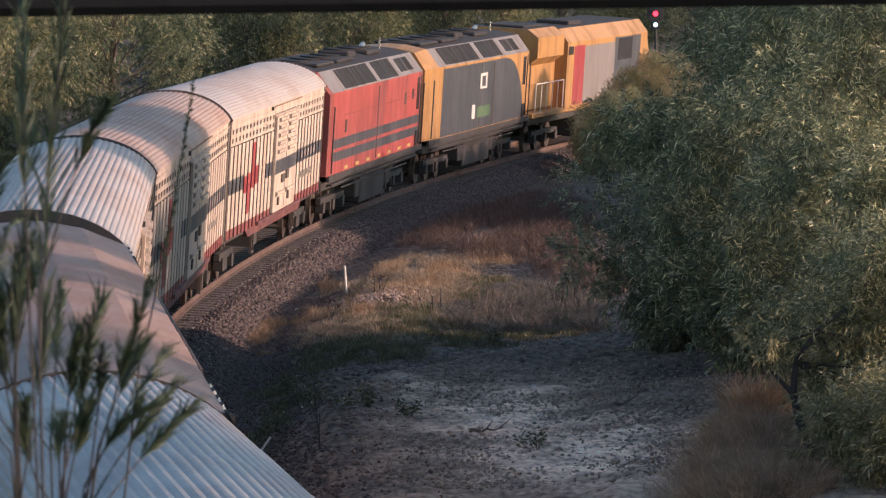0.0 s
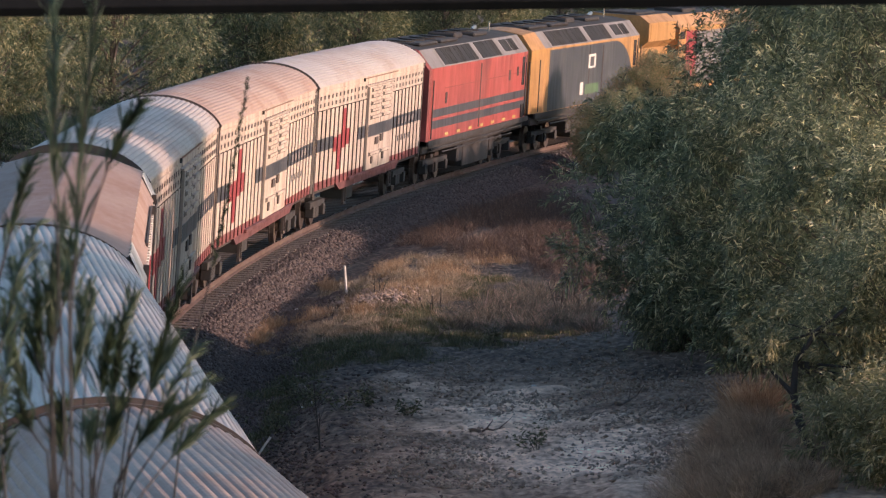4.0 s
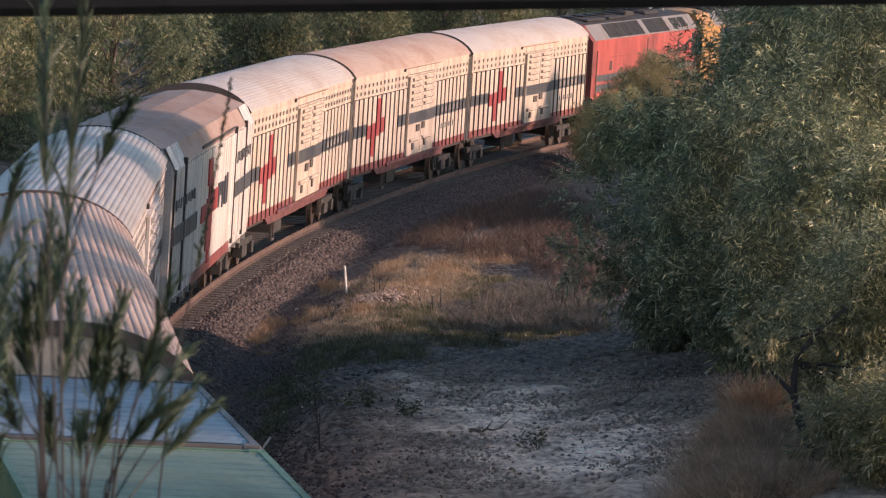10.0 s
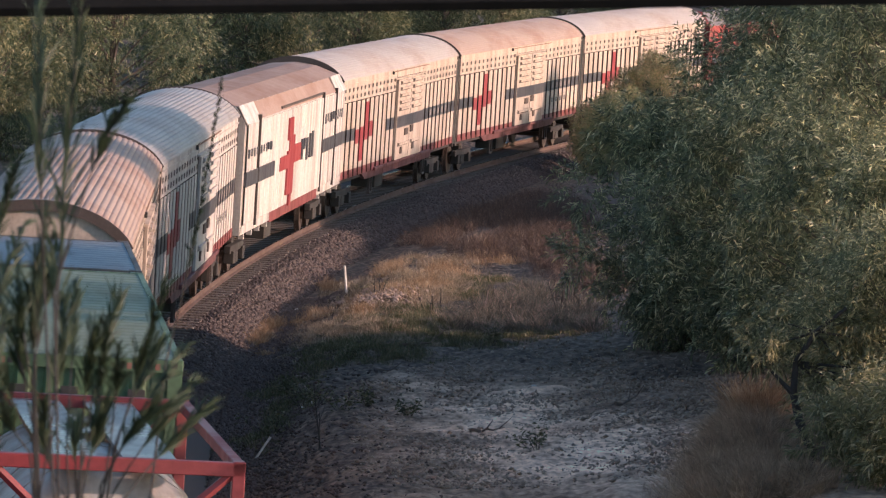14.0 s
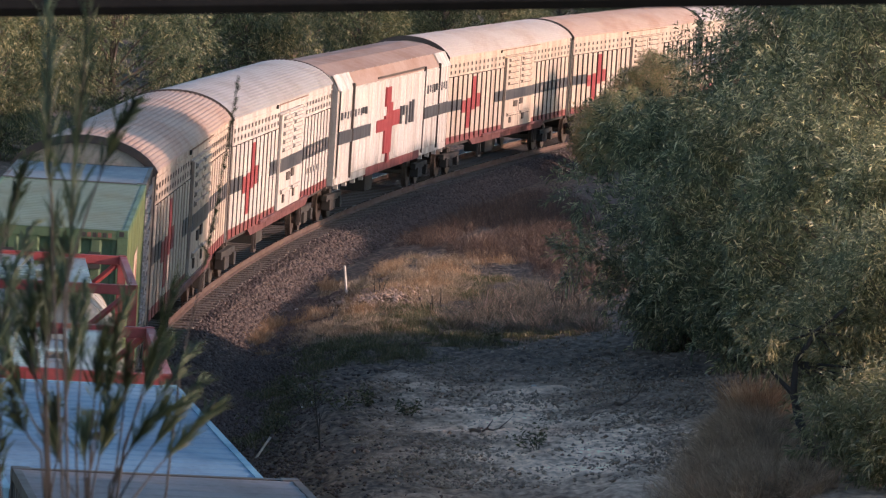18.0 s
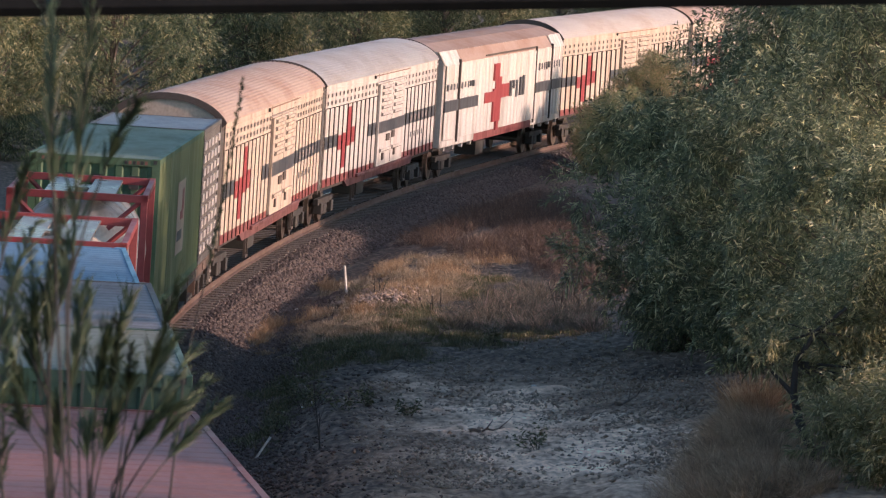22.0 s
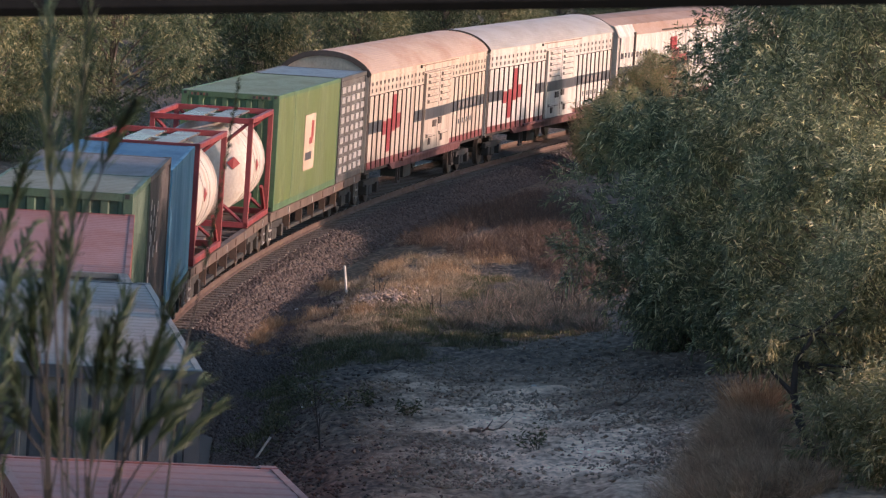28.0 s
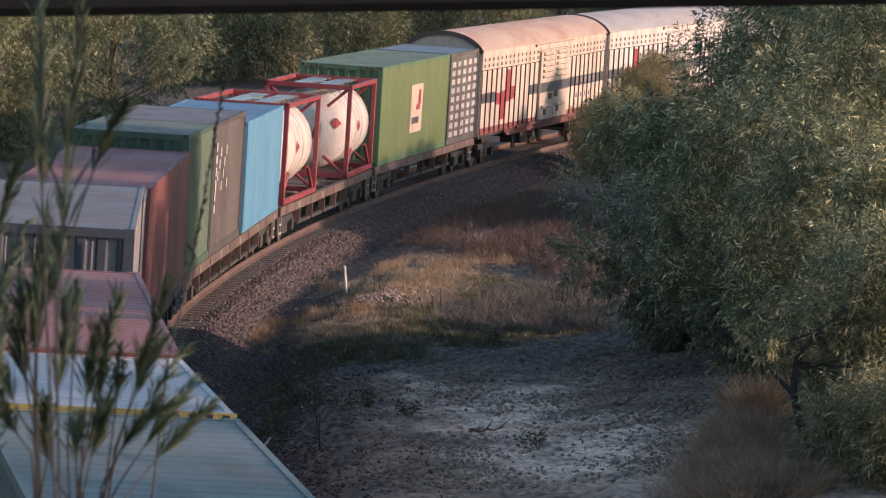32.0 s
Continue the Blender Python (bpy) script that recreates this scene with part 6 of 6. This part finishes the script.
tufts("bank_grass", [(4.80, 80.6, 0.40, 0.8), (4.85, 79.6, 0.42, 0.9), (4.6, 78.9, 0.5, 0.8), (4.7, 77.8, 0.6, 0.9), (4.25, 77.0, 0.5, 0.8), (4.65, 76.2, 0.6, 0.9), (4.1, 75.2, 0.6, 0.8), (4.6, 74.4, 0.65, 0.8), (4.2, 73.4, 0.8, 0.8), (5.0, 73.4, 0.4, 0.8)], 56000, 0.60, 0.007, STRAW, "thick clump of brown grass on the bank", 55, 0.8)
tufts("tall_grass", [(4.80, 80.9, 0.25, 0.4), (5.05, 80.4, 0.2, 0.4), (4.85, 79.9, 0.3, 0.4)], 4600, 1.0, 0.009, ORANGE, "tall bleached grass stems on the bank", 59, 0.4)
tufts("bleached_grass", [(4.55, 80.9, 0.35, 0.5), (-1.2, 117.5, 0.7, 2.2), (-0.4, 119.5, 0.6, 1.6), (0.1, 124.5, 0.6, 2.0), (-1.3, 126.0, 0.4, 2.0), (1.2, 128.5, 0.6, 2.0), (-1.9, 112.5, 0.5, 1.6), (-2.9, 114.0, 0.4, 1.2), (-4.05, 109.6, 0.16, 0.5), (-3.75, 106.4, 0.14, 0.4)], 20000, 0.28, 0.008, ORANGE, "bleached orange grass catching the low sun", 56, 0.45)
tufts("ballast_grass", [(-3.85, 113.5, 0.26, 1.6), (-4.15, 109.6, 0.30, 1.6), (-3.95, 111.4, 0.22, 1.2), (-2.75, 125, 0.2, 1.5)], 8500, 0.26, 0.008, ORANGE, "thin tan grass growing through the ballast", 58, 0.5)
tufts("far_dry_grass", [(-11.0, 246, 2.0, 6.0), (-8.0, 256, 2.0, 5.0)], 5000, 0.62, 0.02, DRY, "strip of dry grass before the far wood", 57)

# ---------------------------------------------------------------- small things
bm = bmesh.new()
tube(bm, (0, 0, -0.2), (-0.045, 0, 0.66), 0.028, 8)
post = part("marker_post", bm, MARK_WHITE)
post.matrix_basis = pose(-2.27, 120.4, ground_at(-2.27, 120.4))
tagged(post, "thin white marker post beside the ballast", "post")

LAMP = 3.05 - ground_at(9.05, 216.0)          # height of the red lamp on its post
sig = empty("railway_signal", "black railway signal with red lamp lit on a post", "signal")
bm = bmesh.new()
tube(bm, (0, 0.1, -0.2), (0, 0.1, LAMP + 0.4), 0.06, 10)
part("post", bm, DARK, sig)
part("backboard", bevel(boxes((-0.34, 0.34, -0.06, 0.14, LAMP - 0.30, LAMP + 0.85)), 0.06, 2), BLACK, sig)
for z, m in ((LAMP + 0.48, None), (LAMP, glow("signal_red", (1.0, 0.03, 0.05), 3.0))):
    bm = bmesh.new()
    tube(bm, (0, -0.05, z), (0, -0.09, z), 0.11, 18)
    part("lens", bm, m or GLASS, sig)
    bm = bmesh.new()
    for i in range(9):
        a0 = math.pi * i / 9
        a1 = math.pi * (i + 1) / 9
        v = [bm.verts.new((0.16 * math.cos(a), y, z + 0.16 * math.sin(a))) for a in (a0, a1) for y in (-0.06, -0.30)]
        bm.faces.new((v[0], v[1], v[3], v[2]))
    part("hood", bm, BLACK, sig)
part("lower_board", bevel(boxes((-0.20, 0.20, -0.05, 0.12, LAMP - 0.68, LAMP - 0.32)), 0.05, 2), BLACK, sig)
bm = bmesh.new()
tube(bm, (0.0, -0.06, LAMP - 0.47), (0.0, -0.12, LAMP - 0.47), 0.09, 14)
part("marker_lamp", bm, glow("lamp_white", (0.9, 0.95, 1.0), 2.0), sig)
sig.matrix_basis = pose(9.05, 216.0, ground_at(9.05, 216.0))

# overhead steel beam close to the camera, on two posts outside the view
SOOT = paint("sooty_steel", (0.0016, 0.0018, 0.0026), (0.003, 0.003, 0.0035), 0.3, 0.9)
SOOT.node_tree.nodes["Principled BSDF"].inputs["Specular IOR Level"].default_value = 0.03
beam = empty("steel_beam", "dark painted steel beam spanning between two posts", "beam")
part("beam", bevel(boxes((-3.2, 3.2, -0.1, 0.1, 0.0, 0.32)), 0.01), SOOT, beam)
for sx in (-1, 1):
    part("post", bevel(boxes((sx * 3.0 - 0.1, sx * 3.0 + 0.1, -0.1, 0.1, -9.6, 0.0)), 0.01), BLACK, beam)
beam.matrix_basis = pose(0, 6.0, 9.443 - 6 * (0.07473 - 425.0 / 9107))


# ---------------------------------------------------------------- sapling before the camera
PX = 5.2 / 9107                       # size of the view's unit at the sapling's distance


def at_view(x, y, d=5.2):
    """A place d metres before the camera, by its bearing in view units."""
    a, b = (x - 784) / 9107, (441 - y) / 9107
    m = EYE.to_3x3()
    return EYE.translation + (m @ Vector((a, b, -1))) * d


def sapling(stems, label, seed, d, thick=1.0, leaf=(90, 200), wide=5.4, foot=(-0.4, 4.6), per=150):
    r = np.random.RandomState(seed)
    base = Vector((foot[0], foot[1], ground_at(*foot)))
    thing = empty("sapling", label, "sapling", "saplings before the camera")
    thing.matrix_basis = Matrix.Translation(base)
    bm = bmesh.new()
    pts, ways, lens = [], [], []
    root = at_view(stems[0][0][0] * 0.6 + 60, 1250, d) - base
    tube(bm, (0, 0, -0.1), root * 0.6, 0.045, 8, 0.03)
    tube(bm, root * 0.6, root, 0.03, 8, 0.008)
    for (x0, y0, x1, y1, x2, y2), bare in stems:
        P = [at_view(x0, y0, d) - base, at_view(x1, y1, d + r.uniform(-0.15, 0.15)) - base, at_view(x2, y2, d + r.uniform(-0.2, 0.2)) - base]
        twig = bmesh.new()
        limb(twig, root, P[0], 0.0018 * thick, 0.0016 * thick, 6)
        Q = []
        for i in range(13):
            t = i / 12
            Q.append(P[0] * (1 - t) ** 2 + P[1] * 2 * t * (1 - t) + P[2] * t * t)
        for i in range(12):
            limb(twig, Q[i], Q[i + 1], (0.0016 - 0.001 * i / 12) * thick, (0.0016 - 0.001 * (i + 1) / 12) * thick, 5)
        part("stem", twig, TWIG, thing)
        for k in range(int(per * (1 - bare))):
            t = bare + (1 - bare) * (k + r.uniform(0, 1)) / (per * (1 - bare))
            q = P[0] * (1 - t) ** 2 + P[1] * 2 * t * (1 - t) + P[2] * t * t
            f = ((P[1] - P[0]) * (1 - t) + (P[2] - P[1]) * t).normalized()
            a = r.normal(0, 0.21)
            side = Vector((1, 0, 0)) * a + Vector((0, 1, 0)) * r.normal(0, 0.2)
            pts.append(tuple(q))
            ways.append(tuple(f + side))
            lens.append(r.uniform(*leaf) * PX * (1.0 - 0.35 * t))
    part("trunk", bm, TWIG, thing, "thin brown stem")
    n = len(pts)
    tagged(blades("foliage", np.array(pts), np.array(ways), np.array(lens), np.full(n, wide * PX) * r.uniform(0.7, 1.2, n), NEEDLE, thing, 0.12, seed), "narrow dark green leaves")
    return thing


sap_a = sapling([((87, 882, 84, 683, 104, 380), 0.62), ((84, 720, 86, 605, 90, 462), 0.35), ((84, 700, 44, 610, 11, 464), 0.35), ((84, 775, 32, 700, 6, 571), 0.35), ((79, 800, 34, 750, 26, 690), 0.3),
                 ((84, 690, 60, 560, 56, 430), 0.45), ((86, 640, 112, 540, 120, 420), 0.45), ((143, 880, 98, 825, 104, 712), 0.4), ((86, 760, 60, 660, 62, 545), 0.4), ((95, 882, 130, 700, 142, 545), 0.5)],
                "slender sapling with narrow upright green leaves", 71, 5.2, 0.75, leaf=(66, 135), wide=3.7, per=280)
sap_b = sapling([((157, 878, 153, 775, 163, 728), 0.3), ((168, 872, 185, 785, 206, 728), 0.35), ((202, 878, 232, 770, 300, 728), 0.4), ((219, 878, 262, 800, 366, 672), 0.45), ((242, 882, 292, 812, 376, 732), 0.45),
                 ((163, 840, 182, 695, 228, 540), 0.4), ((140, 790, 150, 633, 157, 505), 0.45), ((225, 800, 250, 717, 312, 510), 0.5), ((225, 790, 260, 690, 292, 628), 0.45), ((215, 800, 230, 690, 233, 612), 0.45),
                 ((165, 800, 170, 700, 190, 600), 0.45), ((160, 850, 205, 690, 212, 560), 0.45), ((200, 860, 250, 760, 345, 615), 0.6)],
                "slender fan-shaped sapling with narrow green leaves", 72, 5.4, 0.75, leaf=(66, 135), wide=3.7, foot=(-0.2, 4.8), per=270)
sap_c = sapling([((120, 640, 128, 330, 175, -60), 0.15), ((118, 520, 175, 300, 242, 180), 0.55), ((100, 500, 90, 250, 92, -40), 0.3)],
                "dark sapling shoot close to the camera", 73, 4.6, 0.8, (65, 140), 5, foot=(-0.45, 3.9), per=190)
sap_d = sapling([((-40, 900, -10, 700, 30, 560), 0.2), ((-30, 760, 10, 520, 60, 400), 0.3), ((-20, 560, 20, 380, 55, 280), 0.3), ((-60, 980, 20, 860, 5, 700), 0.2)],
                "leafy sapling at the edge of the bridge", 74, 5.0, leaf=(50, 110), wide=5, foot=(-0.6, 4.5), per=130)
sap_e = sapling([((330, 640, 385, 430, 432, 140), 0.35)], "single tall bare grass-like shoot", 75, 6.0, 0.8, (18, 40), 7, foot=(-0.15, 5.4))
saplings = [sap_a, sap_b, sap_c, sap_d, sap_e]


def strew(n, seed, x0, x1, y0, y1, keep):
    r = np.random.RandomState(seed)
    x, y = r.uniform(x0, x1, n), r.uniform(y0, y1, n)
    ok = keep(x, y, r)
    return x[ok], y[ok]


r9 = np.random.RandomState(91)
x, y = strew(90000, 92, -3.5, 8.5, 76, 108, lambda x, y, r: (sand_share(x, y) > r.uniform(0, 1, len(x)) * 0.9) & (lumps(x * 1.3, y * 0.7, 31) > r.uniform(-0.7, 0.5, len(x))))
clods = pebbles("soil_clods", np.column_stack([x, y, ground_z(x, y) + 0.02]), 0.008 + 0.045 * r9.uniform(0, 1, len(x)) ** 4, stony("soil_clod", (0.12, 0.092, 0.07), (0.50, 0.41, 0.325), 8), 93)
tagged(clods, "crumbled soil and small stones on the bare bank", "soil", kind="stuff")
x, y = strew(9000, 94, -4, 8.5, 76, 118, lambda x, y, r: (su_of(x, y)[1] > 3.3) & (lumps(x * 0.9, y * 0.5, 33) > r.uniform(-0.6, 0.6, len(x))))
base = np.column_stack([x, y, ground_z(x, y) + 0.03])
ways = np.column_stack([r9.normal(0, 1, (len(x), 2)), r9.normal(0.1, 0.2, len(x))])
litter = blades("leaf_litter", base, ways, r9.uniform(0.03, 0.11, len(x)), r9.uniform(0.008, 0.02, len(x)), leafy("fallen_leaf", (0.07, 0.055, 0.045), (0.17, 0.135, 0.105), (0.30, 0.25, 0.20), 0.1), None, 0.15, 95)
tagged(litter, "fallen leaves, bark and twigs on the ground", "leaf litter", kind="stuff")


# ---------------------------------------------------------------- odds and ends on the verge
r8 = np.random.RandomState(81)
x, y = r8.normal(-1.45, 0.42, 420), r8.normal(116.2, 1.1, 420)
rubble = pebbles("rubble", np.column_stack([x, y, ground_z(x, y) + 0.10]), r8.uniform(0.02, 0.085, 420), stony("pale_rubble", (0.18, 0.135, 0.11), (0.46, 0.36, 0.30), 6), 82)
tagged(rubble, "heap of pale broken stones in the grass", "rubble", kind="stuff")


def dead_shrub(x, y, h, n, seed, label, name="dead_shrub"):
    r = np.random.RandomState(seed)
    thing = empty(name, label, "dead shrub", "dead shrubs on the verge")
    for k in range(n):
        bm = bmesh.new()
        a = Vector((r.normal(0, 0.10), r.normal(0, 0.10), -0.1))
        b = a + Vector((r.normal(0, 0.10), r.normal(0, 0.10), h * r.uniform(0.5, 1.0)))
        limb(bm, a, b, 0.014, 0.005, 5)
        for j in range(3):
            p = a.lerp(b, r.uniform(0.4, 0.95))
            limb(bm, p, p + Vector((r.normal(0, 0.14), r.normal(0, 0.14), r.uniform(0.08, 0.25) * h)), 0.006, 0.002, 4)
        part("branch", bm, TWIG, thing)
    thing.matrix_basis = pose(x, y, ground_at(x, y))
    return thing


dead_shrub(2.75, 113.4, 1.5, 7, 1, "bare dark twigs of a dead shrub")
dead_shrub(2.55, 112.6, 1.1, 5, 2, "bare dead twigs among grey weeds")
dead_shrub(-0.25, 112.5, 0.7, 4, 3, "low dead twigs in the grass")
dead_shrub(-2.05, 83.5, 1.15, 2, 4, "thin dark sapling without leaves")
dead_shrub(-1.55, 117.3, 0.6, 4, 5, "leaning dead sticks by the rubble")


def low_plant(x, y, h, n, seed, label):
    r = np.random.RandomState(seed)
    thing = empty("weed", label, "weed", "weeds on the bank")
    bm = bmesh.new()
    tips = []
    for k in range(5):
        b = Vector((r.normal(0, h * 0.35), r.normal(0, h * 0.35), h * r.uniform(0.5, 1)))
        limb(bm, (0, 0, -0.05), b, 0.006, 0.003, 4)
        tips.append(b)
    part("stalk", bm, TWIG, thing)
    pts = np.concatenate([np.array(b) * r.uniform(0.3, 1.0, (n, 1)) + r.normal(0, 0.05, (n, 3)) for b in tips])
    ways = np.column_stack([r.normal(0, 1, (len(pts), 2)), r.normal(0.2, 0.5, len(pts))])
    blades("foliage", pts, ways, r.uniform(0.06, 0.13, len(pts)), r.uniform(0.02, 0.035, len(pts)), GREEN_G, thing, 0.3, seed)
    thing.matrix_basis = pose(x, y, ground_at(x, y))
    return thing


for k, (x, y, h) in enumerate(((-1.75, 87.3, 0.55), (-1.35, 88.6, 0.4), (-2.3, 90.5, 0.5), (1.45, 81.0, 0.55), (-0.6, 86.6, 0.35), (-2.6, 93.2, 0.6), (-3.0, 89.0, 0.6), (-2.9, 96.0, 0.5), (1.0, 104.5, 0.4), (-1.9, 101.5, 0.4))):
    low_plant(x, y, h, 34, 60 + k, "small green weed on the pale bank")


def lying_branch(x, y, length, turn, seed, label):
    """One bent stick of joined rings with two side twigs."""
    r = np.random.RandomState(seed)
    thing = empty("fallen_branch", label, "branch")
    way = [Vector((length * k / 6, r.normal(0, 0.05), 0.05 + r.normal(0.01 * k, 0.02))) for k in range(7)]
    bm = bmesh.new()
    rings = [[bm.verts.new(p + Vector((0, (0.036 - 0.005 * k) * math.cos(a), (0.036 - 0.005 * k) * math.sin(a)))) for a in [i * math.tau / 6 for i in range(6)]] for k, p in enumerate(way)]
    for a, b in zip(rings, rings[1:]):
        for i in range(6):
            bm.faces.new((a[i], a[(i + 1) % 6], b[(i + 1) % 6], b[i]))
    bm.faces.new(rings[0][::-1])
    bm.faces.new(rings[-1])
    part("stick", bm, BARK, thing)
    for k in (3, 5):
        part("twig", tube(bmesh.new(), way[k], way[k] + Vector((0.2, r.normal(0, 0.2), 0.18)), 0.014, 5, 0.004), BARK, thing)
    thing.matrix_basis = pose(x, y, ground_at(x, y), 0, 0, turn)
    return thing


lying_branch(-2.1, 98.9, 1.3, 10, 1, "fallen grey branch at the edge of the bank")
lying_branch(-0.9, 103.4, 1.0, 30, 2, "fallen dead branch in the grass")
lying_branch(3.0, 87.5, 0.8, 70, 3, "small fallen branch on pale soil")
lying_branch(0.4, 84.0, 0.6, -20, 4, "short stick lying on the bank")

stake = part("stake", boxes((-0.018, 0.018, -0.018, 0.018, -0.1, 0.45)), MARK_WHITE)
stake.matrix_basis = pose(-3.2, 86.0, ground_at(-3.2, 86.0), 0, 35, 0)
tagged(stake, "short pale stake leaning beside the track", "stake")
for k, (x, y, q) in enumerate(((-2.42, 93.8, 0.07), (-2.62, 93.4, 0.045), (1.6, 92.2, 0.05), (-0.1, 84.2, 0.04), (-3.4, 118.2, 0.06))):
    bm = bmesh.new()
    bmesh.ops.create_icosphere(bm, subdivisions=2, radius=q)
    rr = random.Random(k)
    for v in bm.verts:
        v.co *= rr.uniform(0.75, 1.15)
        v.co.z *= 0.6
    ob = part("stone", bm, MARK_WHITE, None, "", True)
    ob.matrix_basis = pose(x, y, ground_at(x, y) + q * 0.25)
    tagged(ob, "small white stone lying on the ground", "stone", "white stones")


# ---------------------------------------------------------------- motion
def motions():
    for thing, mid, bogie, along, up in movers:
        rows = []
        for t in TIMES:
            rows.append((t, car_pose(mid + run(t), bogie) @ Matrix.Translation((0, along, up))))
        walk(thing, rows)
    # wheels roll with the train
    step = 0.1
    for w, at, thing in rollers:
        base = w.matrix_basis.copy()
        walk(w, [(i * step, base @ Matrix.Rotation(-run(i * step) / 0.46, 4, "X")) for i in range(321)])
    # the saplings sway in the wind: seconds and lean, in view units at the tips
    sway = ((0, -105), (0.6, -98), (1.2, -57), (1.8, -42), (2.4, -32), (3.0, 2), (4.2, 8), (5.6, -25), (6.4, 0), (7.2, 14), (8.0, 2), (8.8, -28), (9.6, -28), (10.4, -19), (11.2, 30), (12, 24), (13, -42), (14, -46),
            (15.5, -30), (17, -20), (17.8, -15), (18.6, 3), (19.4, 16), (20.2, 8), (21, 0), (22, -2), (23, -10), (24, 5), (25, 0), (26.5, -6), (28, -10), (29, -15), (30, -25), (31, -38), (32, -42))
    for k, thing in enumerate(saplings):
        base = thing.matrix_basis.copy()
        gain = (0.62, 0.55, 0.45, 0.45, 1.0)[k]
        walk(thing, [(t, base @ pose(0, 0, 0, 0, math.degrees(v * gain * PX / 9.2), 0)) for t, v in sway])


motions()
